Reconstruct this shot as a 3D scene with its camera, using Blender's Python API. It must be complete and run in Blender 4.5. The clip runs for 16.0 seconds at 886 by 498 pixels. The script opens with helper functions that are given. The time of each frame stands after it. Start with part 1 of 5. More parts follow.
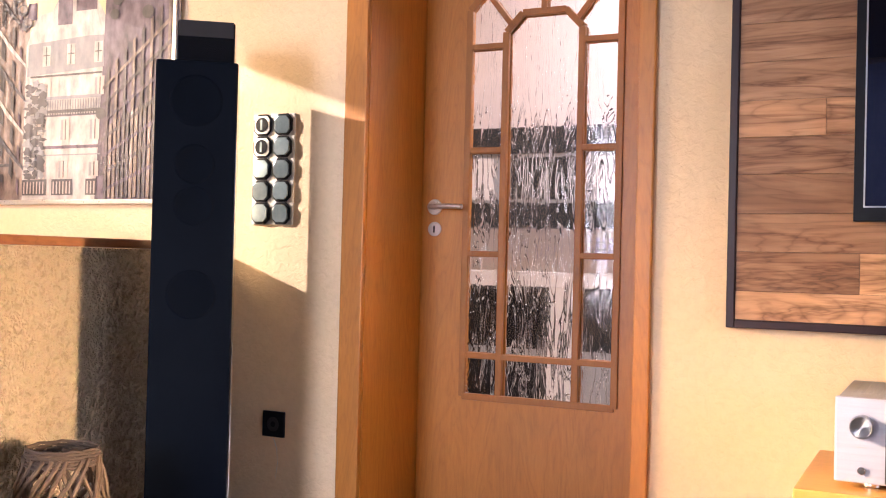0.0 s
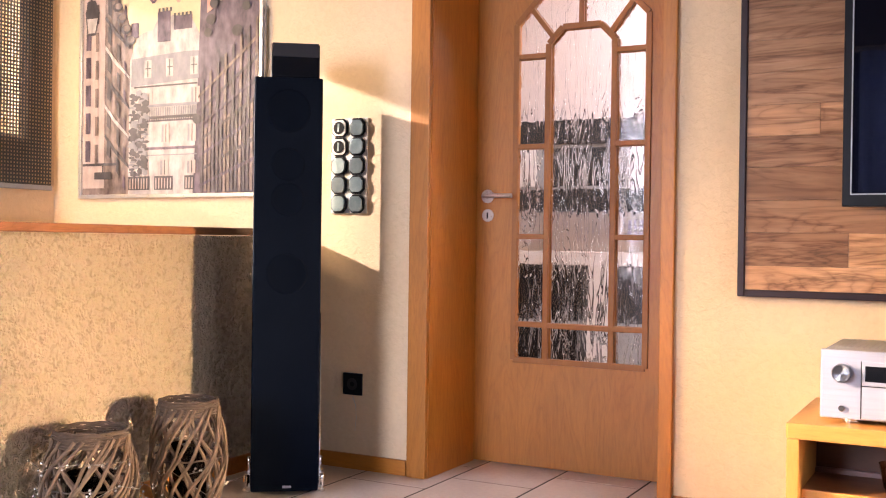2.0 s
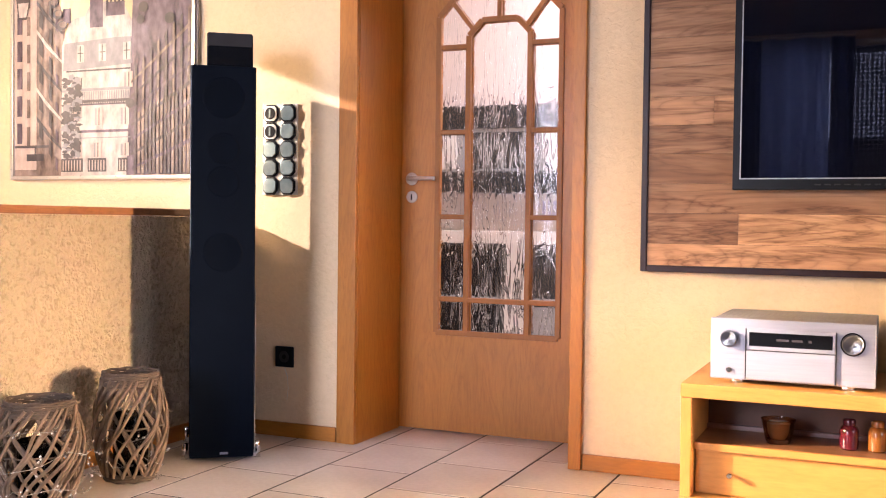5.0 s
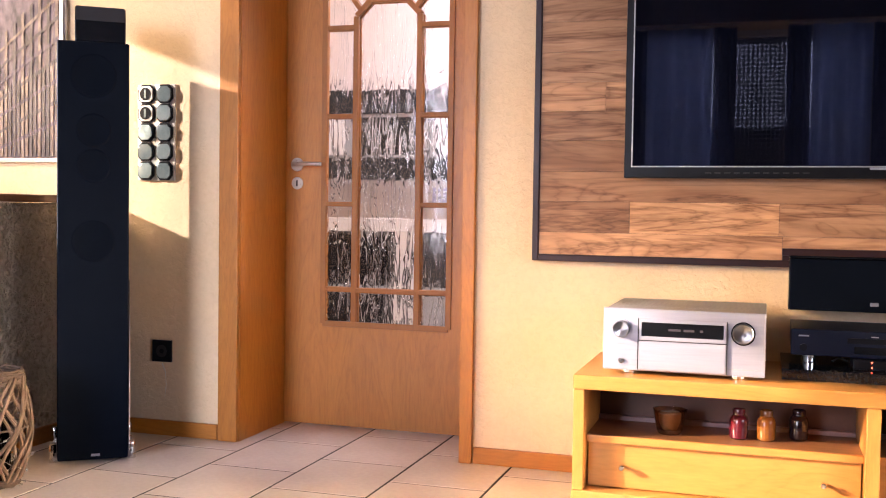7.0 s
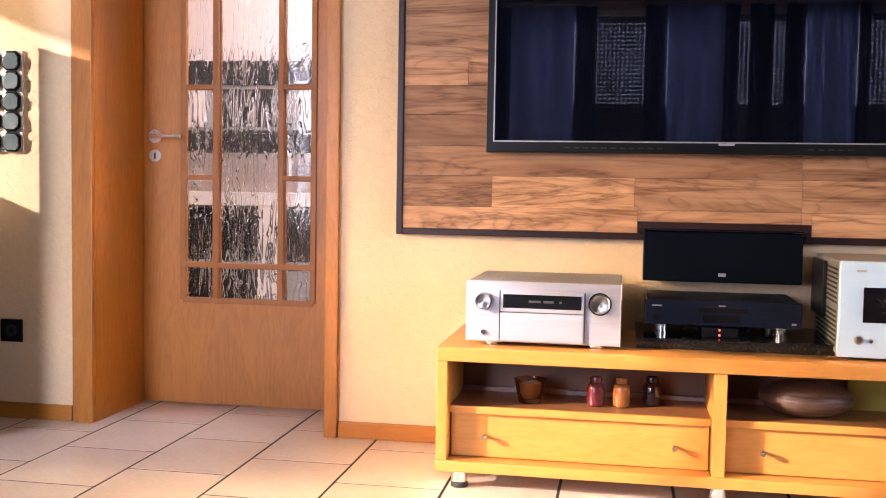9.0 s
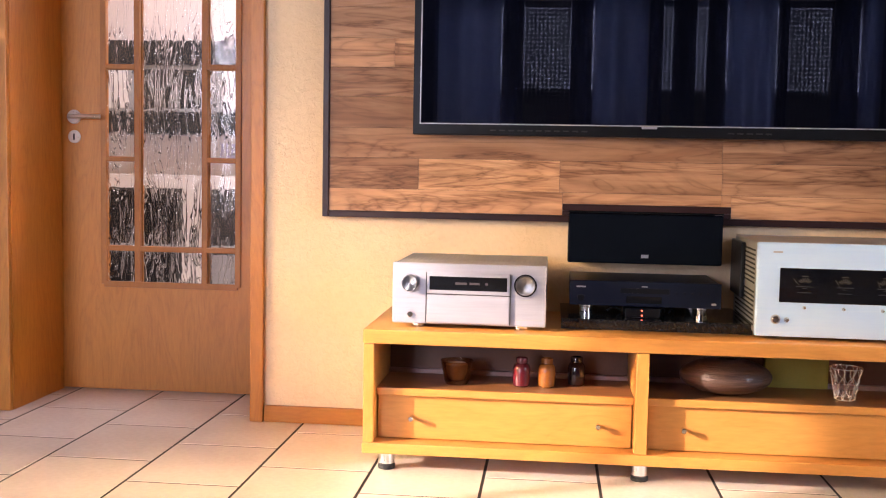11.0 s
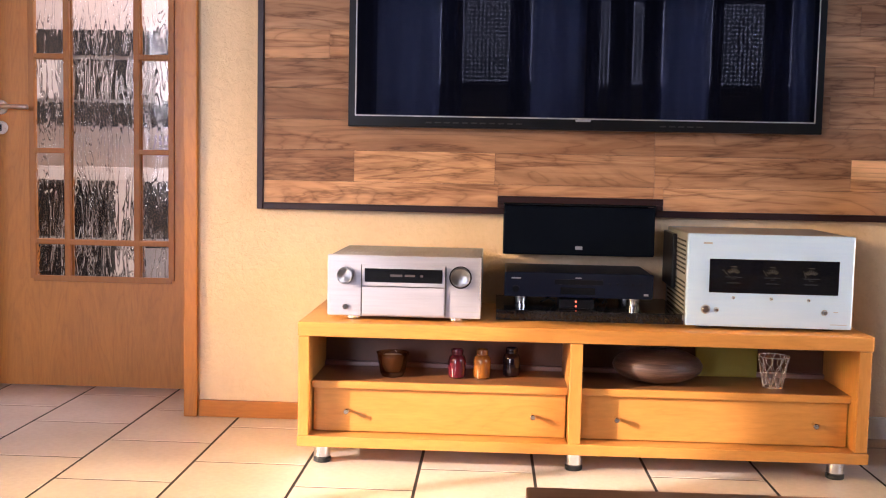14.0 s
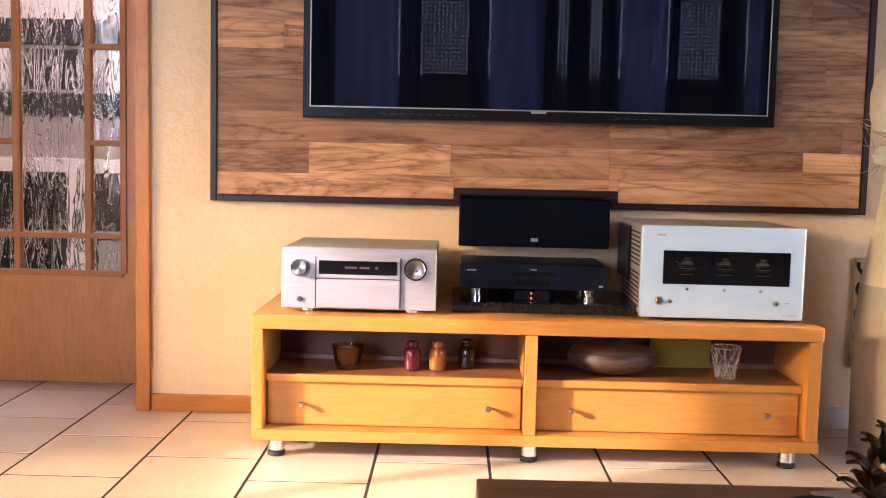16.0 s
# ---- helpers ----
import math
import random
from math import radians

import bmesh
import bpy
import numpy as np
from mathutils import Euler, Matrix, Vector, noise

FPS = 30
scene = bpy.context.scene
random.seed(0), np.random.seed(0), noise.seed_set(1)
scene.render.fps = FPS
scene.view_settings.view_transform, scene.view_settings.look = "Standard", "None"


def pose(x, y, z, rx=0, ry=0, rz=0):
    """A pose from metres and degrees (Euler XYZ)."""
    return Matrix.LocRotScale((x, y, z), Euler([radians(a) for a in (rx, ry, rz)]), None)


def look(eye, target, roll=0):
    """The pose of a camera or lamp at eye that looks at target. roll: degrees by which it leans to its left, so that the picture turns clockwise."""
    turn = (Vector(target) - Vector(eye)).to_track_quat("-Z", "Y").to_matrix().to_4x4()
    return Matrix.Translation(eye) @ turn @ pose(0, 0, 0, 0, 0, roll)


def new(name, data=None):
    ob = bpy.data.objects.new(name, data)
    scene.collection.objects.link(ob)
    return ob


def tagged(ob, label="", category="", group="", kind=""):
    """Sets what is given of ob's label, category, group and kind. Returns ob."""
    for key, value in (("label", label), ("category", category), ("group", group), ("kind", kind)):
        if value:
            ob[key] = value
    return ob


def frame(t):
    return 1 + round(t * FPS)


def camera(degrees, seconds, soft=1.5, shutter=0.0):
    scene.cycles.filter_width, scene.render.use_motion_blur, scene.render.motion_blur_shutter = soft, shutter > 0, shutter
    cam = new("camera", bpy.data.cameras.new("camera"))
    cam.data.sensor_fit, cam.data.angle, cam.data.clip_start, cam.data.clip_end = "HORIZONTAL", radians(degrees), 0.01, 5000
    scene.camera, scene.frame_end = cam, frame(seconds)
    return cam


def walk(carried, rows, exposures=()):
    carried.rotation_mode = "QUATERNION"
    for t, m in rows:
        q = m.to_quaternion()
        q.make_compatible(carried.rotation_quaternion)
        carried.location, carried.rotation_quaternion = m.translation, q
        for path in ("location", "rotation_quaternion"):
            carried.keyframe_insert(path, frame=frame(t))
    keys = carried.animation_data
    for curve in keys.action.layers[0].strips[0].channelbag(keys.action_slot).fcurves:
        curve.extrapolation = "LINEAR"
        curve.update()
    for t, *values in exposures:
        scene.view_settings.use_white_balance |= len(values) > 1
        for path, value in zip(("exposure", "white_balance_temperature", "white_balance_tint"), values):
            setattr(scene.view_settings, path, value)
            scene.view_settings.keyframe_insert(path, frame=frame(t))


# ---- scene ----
cam = camera(47.1, 16.0, soft=1.1)
PATH = [
    (0, (-0.253, 0.601, 0.839), (-1.5759, 3.2932, 0.8752), 1.42),
    (0.5, (-0.459, 1.112, 0.830), (-1.8730, 3.7575, 0.8826), 1.40),
    (1, (-0.350, 0.878, 0.833), (-1.8026, 3.5026, 0.8588), 1.21),
    (1.5, (-0.109, 0.336, 0.839), (-1.5605, 2.9618, 0.8353), 1.05),
    (2, (-0.072, 0.109, 0.842), (-1.4943, 2.7508, 0.8207), 0.76),
    (2.5, (0.080, -0.348, 0.839), (-1.2950, 2.3177, 0.8115), 0.67),
    (3, (0.227, -0.743, 0.845), (-1.1047, 1.9451, 0.8071), 0.71),
    (3.5, (0.190, -0.603, 0.843), (-1.1254, 2.0924, 0.7968), 0.74),
    (6, (-0.043, 0.000, 0.845), (-1.1202, 2.7982, 0.7431), 0.72),
    (6.5, (-0.037, 0.001, 0.846), (-1.0363, 2.8273, 0.7391), 0.79),
    (7, (-0.028, -0.006, 0.846), (-0.9274, 2.8538, 0.7332), 0.84),
    (7.5, (-0.025, -0.005, 0.845), (-0.8135, 2.8871, 0.7213), 0.84),
    (8, (-0.023, -0.005, 0.847), (-0.7062, 2.9130, 0.7054), 0.84),
    (8.5, (-0.020, -0.005, 0.846), (-0.6106, 2.9314, 0.6841), 0.89),
    (9, (-0.015, -0.002, 0.843), (-0.5359, 2.9464, 0.6618), 0.95),
    (9.5, (-0.011, -0.000, 0.839), (-0.4707, 2.9579, 0.6428), 0.97),
    (12, (-0.002, -0.002, 0.837), (-0.2440, 2.9786, 0.6035), 1.15),
    (12.5, (0.002, 0.000, 0.835), (-0.2101, 2.9832, 0.5993), 1.15),
    (13, (0.002, 0.000, 0.834), (-0.1806, 2.9855, 0.5966), 1.14),
    (13.5, (0.005, -0.001, 0.836), (-0.1555, 2.9853, 0.5957), 1.14),
    (14, (0.011, -0.001, 0.835), (-0.1301, 2.9863, 0.5937), 1.16),
    (14.5, (0.013, 0.003, 0.833), (-0.1011, 2.9904, 0.5895), 1.21),
    (15, (0.018, 0.004, 0.832), (-0.0689, 2.9927, 0.5822), 1.25),
    (15.5, (0.022, 0.007, 0.832), (-0.0325, 2.9952, 0.5772), 1.29),
    (16, (0.026, 0.010, 0.831), (0.0016, 2.9986, 0.5719), 1.30),
]
walk(cam, [(t, look(eye, target, roll)) for t, eye, target, roll in PATH], [(0.0, 0.60, 6150, 24), (3.2, 0.53, 6150, 24), (6.0, 0.69, 6150, 24), (9.0, 0.68, 6150, 24), (12.0, 0.50, 6150, 24), (16.0, 0.45, 6150, 24)])

# ---- world, sun, added fill lamps, exposure ----
SUN_DIR = Vector((2.0, 1.0, -0.73)).normalized()
sky_world = bpy.data.worlds.new("sky")
scene.world = sky_world
sky_world.use_nodes = True
sky_nodes = sky_world.node_tree
sky_tex = sky_nodes.nodes.new("ShaderNodeTexSky")
sky_tex.sky_type = "NISHITA"
sky_tex.sun_disc = False
sky_tex.sun_elevation = math.asin(-SUN_DIR.z)
sky_tex.sun_rotation = math.atan2(-SUN_DIR.x, -SUN_DIR.y)
sky_nodes.links.new(sky_tex.outputs[0], sky_nodes.nodes["Background"].inputs[0])
sky_nodes.nodes["Background"].inputs[1].default_value = 0.12
sun_data = bpy.data.lights.new("sun", "SUN")
sun_data.energy, sun_data.angle, sun_data.color = 6.2, radians(0.8), (1.0, 0.88, 0.71)
sun = new("sun", sun_data)
sun.matrix_world = look((-8, -4, 5), Vector((-8, -4, 5)) + SUN_DIR)


def fill_lamp(name, at, target, w, h, power, color, spread=180):
    d = bpy.data.lights.new(name, "AREA")
    d.shape, d.size, d.size_y, d.energy, d.color = "RECTANGLE", w, h, power, color
    d.spread = radians(spread)
    o = new(name, d)
    o.matrix_world = look(at, target)
    return o


# added neutral fill for the left wall, door and floor
fill_lamp("fill_garden_side", (-2.5, -2.72, 1.35), (-2.5, 3.2, 0.5), 1.5, 1.7, 28, (0.90, 0.94, 1.0), 74)
# added low warm fill from the right; its source is unseen
fill_lamp("fill_right", (3.36, 2.66, 0.86), (-2.457, 2.35, 0.42), 0.34, 0.5, 14, (1.0, 0.72, 0.40), 30)
# added warm fill standing in for the glow of a sunlit curtain
fill_lamp("fill_left", (-3.66, 1.98, 1.55), (-0.6, 3.1, 0.5), 0.7, 0.65, 38, (1.0, 0.71, 0.34))
# added soft warm fill on the rack, besides the sun itself
fill_lamp("fill_low_left", (-3.64, 0.80, 1.5), (-0.25, 2.8, 0.2), 1.0, 0.5, 9, (1.0, 0.68, 0.30), 32)
# added cool fill for the amplifier side of the rack
fill_lamp("fill_east", (3.36, 0.35, 1.35), (-0.4, 3.0, 0.3), 1.3, 1.0, 16, (0.74, 0.87, 1.0), 130)
# added fill under the hall ceiling; no window stands here
fill_lamp("fill_hall", (-1.1, 4.4, 2.42), (-1.3, 4.5, 0), 1.6, 1.0, 38, (1.0, 0.92, 0.91))


# ---- materials ----
def material(name):
    m = bpy.data.materials.new(name)
    m.use_nodes = True
    return m, m.node_tree.nodes, m.node_tree.links, m.node_tree.nodes["Principled BSDF"]


def coords(n, l, scale=(1, 1, 1), space="Object"):
    tc, mp = n.new("ShaderNodeTexCoord"), n.new("ShaderNodeMapping")
    mp.inputs["Scale"].default_value = scale
    l.new(tc.outputs[space], mp.inputs["Vector"])
    return mp.outputs["Vector"]


def noise_tex(n, l, vec, scale, detail=4, rough=0.55, distortion=0.0):
    t = n.new("ShaderNodeTexNoise")
    for key, value in (("Scale", scale), ("Detail", detail), ("Roughness", rough), ("Distortion", distortion)):
        t.inputs[key].default_value = value
    l.new(vec, t.inputs["Vector"])
    return t.outputs["Fac"]


def ramp(n, l, fac, stops):
    r = n.new("ShaderNodeValToRGB")
    while len(r.color_ramp.elements) < len(stops):
        r.color_ramp.elements.new(0.5)
    for e, (p, c) in zip(r.color_ramp.elements, stops):
        e.position, e.color = p, (*c, 1)
    l.new(fac, r.inputs["Fac"])
    return r.outputs["Color"]


def mixed(n, l, a, b, fac, kind="MIX"):
    m = n.new("ShaderNodeMix")
    m.data_type, m.blend_type = "RGBA", kind
    for sock, v in ((m.inputs[0], fac), (m.inputs[6], a), (m.inputs[7], b)):
        if hasattr(v, "links"):
            l.new(v, sock)
        elif isinstance(v, tuple):
            sock.default_value = (*v, 1)
        else:
            sock.default_value = v
    return m.outputs[2]


def bumped(n, l, bsdf, height, strength, distance):
    b = n.new("ShaderNodeBump")
    b.inputs["Strength"].default_value, b.inputs["Distance"].default_value = strength, distance
    l.new(height, b.inputs["Height"])
    l.new(b.outputs["Normal"], bsdf.inputs["Normal"])


def surface(name, dark, light, rough=0.5, metal=0.0, scale=8.0, fine=90.0, bump=0.1, dist=0.001, stretch=(1, 1, 1), coat=0.0, spec=0.5):
    """A surface whose colour wanders between two tones at two scales, with fine relief."""
    m, n, l, b = material(name)
    v = coords(n, l, stretch)
    big, small = noise_tex(n, l, v, scale, 3), noise_tex(n, l, v, fine, 3)
    tone = ramp(n, l, big, [(0.3, dark), (0.7, light)])
    l.new(mixed(n, l, tone, ramp(n, l, small, [(0.3, (0.82, 0.82, 0.82)), (0.7, (1, 1, 1))]), 0.5, "MULTIPLY"), b.inputs["Base Color"])
    r = n.new("ShaderNodeMapRange")
    r.inputs["To Min"].default_value, r.inputs["To Max"].default_value = max(rough - 0.08, 0.02), min(rough + 0.08, 1)
    l.new(small, r.inputs["Value"])
    l.new(r.outputs[0], b.inputs["Roughness"])
    b.inputs["Metallic"].default_value = metal
    b.inputs["Coat Weight"].default_value = coat
    b.inputs["Specular IOR Level"].default_value = spec
    if bump:
        bumped(n, l, b, small, bump, dist)
    return m


def plaster(name, dark, light, grain, depth, strength, pit_shade=((0.25, (0.86, 0.84, 0.8)), (0.6, (1, 1, 1))), detail=5):
    """Painted render with a lumpy, trowelled grain, the shade of its hollows put into the colour."""
    m, n, l, b = material(name)
    v = coords(n, l)
    stains, lumps = noise_tex(n, l, v, 1.6, 4), noise_tex(n, l, v, grain, detail, 0.6, 0.6)
    l.new(mixed(n, l, ramp(n, l, stains, [(0.3, dark), (0.7, light)]), ramp(n, l, lumps, list(pit_shade)), 0.45, "MULTIPLY"), b.inputs["Base Color"])
    b.inputs["Roughness"].default_value = 0.75
    b.inputs["Specular IOR Level"].default_value = 0.3
    bumped(n, l, b, lumps, strength, depth)
    return m


def wood(name, dark, mid, light, axis="z", rough=0.38, grain=1.0, rings=5.0, coat=0.1, contrast=0.6, distort=2.5, per_piece=False, along=0.16, bands_n=7.0):
    """Grained wood: long rings and fibres along the axis; per_piece shifts the figure and tone from piece to piece."""
    m, n, l, b = material(name)
    tc, mp = n.new("ShaderNodeTexCoord"), n.new("ShaderNodeMapping")
    long, across = along * grain, 1.0 * grain
    mp.inputs["Scale"].default_value = {"x": (long, across, across), "y": (across, long, across), "z": (across, across, long)}[axis]
    l.new(tc.outputs["Object"], mp.inputs["Vector"])
    vec = mp.outputs["Vector"]
    info = n.new("ShaderNodeObjectInfo")
    if per_piece:
        shift = n.new("ShaderNodeVectorMath")
        shift.operation = "MULTIPLY_ADD"
        l.new(info.outputs["Random"], shift.inputs[0])
        shift.inputs[1].default_value = (31, 17, 23)
        l.new(vec, shift.inputs[2])
        vec = shift.outputs[0]
    flow = noise_tex(n, l, vec, rings, 3, 0.5, distort)
    bands = n.new("ShaderNodeMath")
    bands.operation = "MULTIPLY"
    l.new(flow, bands.inputs[0])
    bands.inputs[1].default_value = bands_n
    saw = n.new("ShaderNodeMath")
    saw.operation = "PINGPONG"
    saw.inputs[1].default_value = 0.5
    l.new(bands.outputs[0], saw.inputs[0])
    dbl = n.new("ShaderNodeMath")
    dbl.operation = "MULTIPLY"
    dbl.inputs[1].default_value = 2.0
    l.new(saw.outputs[0], dbl.inputs[0])
    fibre = noise_tex(n, l, vec, 90, 3, 0.6)
    tone = ramp(n, l, dbl.outputs[0], [(0.0, dark), (0.22, mid), (1.0, light)])
    plain = ramp(n, l, flow, [(0.3, mid), (0.7, light)])
    col = mixed(n, l, plain, tone, contrast)
    col = mixed(n, l, col, ramp(n, l, fibre, [(0.3, (0.78, 0.76, 0.74)), (0.65, (1, 1, 1))]), 0.55, "MULTIPLY")
    if per_piece:
        col = mixed(n, l, col, ramp(n, l, info.outputs["Random"], [(0.0, (0.55, 0.50, 0.48)), (0.5, (0.92, 0.88, 0.86)), (1.0, (1.3, 1.24, 1.12))]), 0.85, "MULTIPLY")
    l.new(col, b.inputs["Base Color"])
    b.inputs["Roughness"].default_value = rough
    b.inputs["Coat Weight"].default_value = coat
    b.inputs["Coat Roughness"].default_value = 0.25
    bumped(n, l, b, fibre, 0.12, 0.0006)
    return m


def walnut_material(name="walnut_plank", gain=(1, 1, 1)):
    """Walnut: fine streaks along x, sparse dark veins and broad cloudy figure, shifted from plank to plank."""
    m, n, l, b = material(name)
    info = n.new("ShaderNodeObjectInfo")

    def shifted(scale):
        s = n.new("ShaderNodeVectorMath")
        s.operation = "MULTIPLY_ADD"
        l.new(info.outputs["Random"], s.inputs[0])
        s.inputs[1].default_value = (31, 17, 23)
        l.new(coords(n, l, scale), s.inputs[2])
        return s.outputs[0]

    streak = noise_tex(n, l, shifted((0.06, 1, 1)), 60, 6, 0.65, 0.4)
    cloud = noise_tex(n, l, shifted((0.16, 1, 1)), 9, 5, 0.6, 1.0)
    figure = noise_tex(n, l, shifted((0.17, 1, 1)), 5.5, 4, 0.5, 1.5)

    def calc(kind, x, y):
        c = n.new("ShaderNodeMath")
        c.operation = kind
        l.new(x, c.inputs[0])
        c.inputs[1].default_value = y
        return c.outputs[0]

    rings = calc("PINGPONG", calc("MULTIPLY", figure, 10.0), 0.5)
    vein = calc("ABSOLUTE", calc("SUBTRACT", noise_tex(n, l, shifted((0.10, 1, 1)), 8.0, 5, 0.58, 1.3), 0.55), 0.0)
    col = ramp(n, l, cloud, [(0.25, (0.29, 0.145, 0.072)), (0.5, (0.49, 0.275, 0.147)), (0.75, (0.67, 0.415, 0.24))])
    col = mixed(n, l, col, ramp(n, l, streak, [(0.3, (0.62, 0.58, 0.55)), (0.5, (0.93, 0.91, 0.9)), (0.7, (1.1, 1.08, 1.05))]), 0.75, "MULTIPLY")
    col = mixed(n, l, col, ramp(n, l, rings, [(0.0, (0.42, 0.35, 0.31)), (0.10, (0.80, 0.76, 0.73)), (0.30, (1, 1, 1)), (0.5, (1.06, 1.05, 1.03))]), 0.5, "MULTIPLY")
    col = mixed(n, l, col, ramp(n, l, vein, [(0.0, (0.28, 0.21, 0.17)), (0.010, (0.60, 0.52, 0.48)), (0.045, (1, 1, 1))]), 0.75, "MULTIPLY")
    col = mixed(n, l, col, ramp(n, l, info.outputs["Random"], [(0.0, (0.62, 0.57, 0.54)), (0.5, (0.90, 0.88, 0.86)), (1.0, (1.25, 1.22, 1.16))]), 0.95, "MULTIPLY")
    col = mixed(n, l, col, ramp(n, l, cloud, [(0.0, gain), (1.0, gain)]), 1.0, "MULTIPLY")
    l.new(col, b.inputs["Base Color"])
    b.inputs["Roughness"].default_value = 0.55
    b.inputs["Specular IOR Level"].default_value = 0.35
    bumped(n, l, b, streak, 0.1, 0.0005)
    return m


def blind_material():
    """Dark woven band that lets a little light through."""
    m, n, l, b = material("dark_woven_slat")
    thin = n.new("ShaderNodeBsdfTranslucent")
    mix = n.new("ShaderNodeMixShader")
    tone = ramp(n, l, noise_tex(n, l, coords(n, l), 120, 3), [(0.3, (0.07, 0.068, 0.065)), (0.7, (0.12, 0.115, 0.11))])
    l.new(tone, b.inputs["Base Color"])
    b.inputs["Roughness"].default_value = 0.7
    thin.inputs["Color"].default_value = (0.30, 0.28, 0.26, 1)
    mix.inputs[0].default_value = 0.4
    l.new(b.outputs[0], mix.inputs[1])
    l.new(thin.outputs[0], mix.inputs[2])
    l.new(mix.outputs[0], n["Material Output"].inputs["Surface"])
    return m


def sheer_material(name, low, high):
    """Thin navy cloth with daylight soaking through it."""
    m, n, l, b = material(name)
    thin = n.new("ShaderNodeBsdfTranslucent")
    mix = n.new("ShaderNodeMixShader")
    weave = noise_tex(n, l, coords(n, l, (1, 1, 0.2)), 60, 3)
    l.new(ramp(n, l, weave, [(0.3, (0.02, 0.024, 0.055)), (0.7, (0.032, 0.038, 0.08))]), b.inputs["Base Color"])
    b.inputs["Roughness"].default_value = 0.9
    l.new(ramp(n, l, weave, [(0.3, low), (0.7, high)]), thin.inputs["Color"])
    mix.inputs[0].default_value = 0.8
    l.new(b.outputs[0], mix.inputs[1])
    l.new(thin.outputs[0], mix.inputs[2])
    l.new(mix.outputs[0], n["Material Output"].inputs["Surface"])
    return m


M_WALL = plaster("cream_plaster", (0.79, 0.59, 0.365), (0.86, 0.66, 0.435), 52, 0.008, 0.6)
# the coarse grain's self-shadowing is put into darker base and hollow colours
M_ROUGH = plaster("coarse_plaster", (0.60, 0.465, 0.31), (0.68, 0.54, 0.375), 52, 0.075, 1.0, ((0.34, (0.60, 0.55, 0.47)), (0.47, (1, 1, 1))), 2)
M_CEIL = plaster("white_ceiling_paint", (0.78, 0.75, 0.68), (0.82, 0.79, 0.73), 90, 0.002, 0.2)
M_TIMBER = wood("dark_ceiling_boards", (0.06, 0.034, 0.022), (0.09, 0.052, 0.034), (0.12, 0.07, 0.046), "x", 0.6, 1.0, 4.0, 0.0, 0.5)
M_HALL = plaster("white_hall_paint", (0.80, 0.72, 0.68), (0.85, 0.77, 0.73), 90, 0.002, 0.15)
M_OAK = wood("honey_beech_veneer", (0.34, 0.115, 0.009), (0.435, 0.155, 0.013), (0.50, 0.188, 0.019), "z", 0.46, 1.6, 4.0, 0.05, 0.4)
M_OAK_X = wood("honey_beech_trim", (0.34, 0.115, 0.009), (0.435, 0.155, 0.013), (0.50, 0.188, 0.019), "x", 0.46, 1.6, 4.0, 0.05, 0.4)
M_MUNTIN = wood("muntin_beech", (0.26, 0.088, 0.007), (0.32, 0.11, 0.009), (0.37, 0.135, 0.013), "z", 0.5, 3, 4.0, 0.0, 0.3)
M_RACK = wood("pale_beech_board", (0.44, 0.185, 0.034), (0.54, 0.238, 0.048), (0.60, 0.278, 0.064), "x", 0.36, 1.5, 3.0, 0.12, 0.3)
M_RACK_Z = wood("pale_beech_upright", (0.44, 0.185, 0.034), (0.54, 0.238, 0.048), (0.60, 0.278, 0.064), "z", 0.36, 1.5, 3.0, 0.12, 0.3)
# shelf browner than the beech: shade inside the rack put into its colour
M_SHELF = wood("shade_brown_shelf", (0.12, 0.048, 0.018), (0.19, 0.078, 0.026), (0.25, 0.105, 0.036), "x", 0.4, 1.5, 3.0, 0.1, 0.4)
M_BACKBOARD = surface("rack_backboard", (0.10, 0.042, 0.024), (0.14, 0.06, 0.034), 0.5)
M_BATTEN = surface("mauve_batten", (0.24, 0.155, 0.14), (0.30, 0.20, 0.185), 0.5)
M_WALNUT = walnut_material()
M_SAPWOOD = walnut_material("sapwood_plank", (1.5, 1.55, 1.5))
M_CAP = wood("parapet_cap", (0.17, 0.06, 0.022), (0.25, 0.095, 0.036), (0.31, 0.125, 0.05), "y", 0.35, 2, 4, 0.2, 0.5)
M_TABLE = wood("coffee_table_oak", (0.22, 0.10, 0.05), (0.32, 0.16, 0.08), (0.40, 0.205, 0.105), "x", 0.4, 1.4, 3.5, 0.1, 0.6)
M_WENGE = surface("dark_brown_frame", (0.020, 0.008, 0.009), (0.030, 0.012, 0.013), 0.4, 0, 6, 120, 0.1, 0.0005, spec=0.25)
M_BLACK = surface("black_plastic", (0.006, 0.0065, 0.009), (0.009, 0.010, 0.013), 0.32, 0, 10, 200, 0.05, 0.0003, spec=0.15)
M_CLOTH = surface("black_speaker_cloth", (0.0025, 0.0042, 0.0088), (0.0038, 0.0060, 0.0115), 0.85, 0, 7, 700, 0.3, 0.0006, spec=0.03)
M_CONE = surface("speaker_cone", (0.0014, 0.0028, 0.0065), (0.002, 0.0038, 0.0085), 0.6, 0, 9, 300, 0.1, 0.0005, spec=0.03)
M_LACQUER = surface("black_lacquer", (0.004, 0.005, 0.008), (0.006, 0.007, 0.010), 0.12, 0, 8, 60, 0.02, 0.0002, coat=0.3, spec=0.35)
M_NAVY = surface("dark_navy_metal", (0.0035, 0.0062, 0.018), (0.0052, 0.009, 0.025), 0.42, 0.0, 9, 220, 0.06, 0.0003, spec=0.22)
M_SCREEN = surface("television_glass", (0.0026, 0.0032, 0.0075), (0.0032, 0.0040, 0.0090), 0.0, 0, 3, 20, 0.0, spec=1.0)
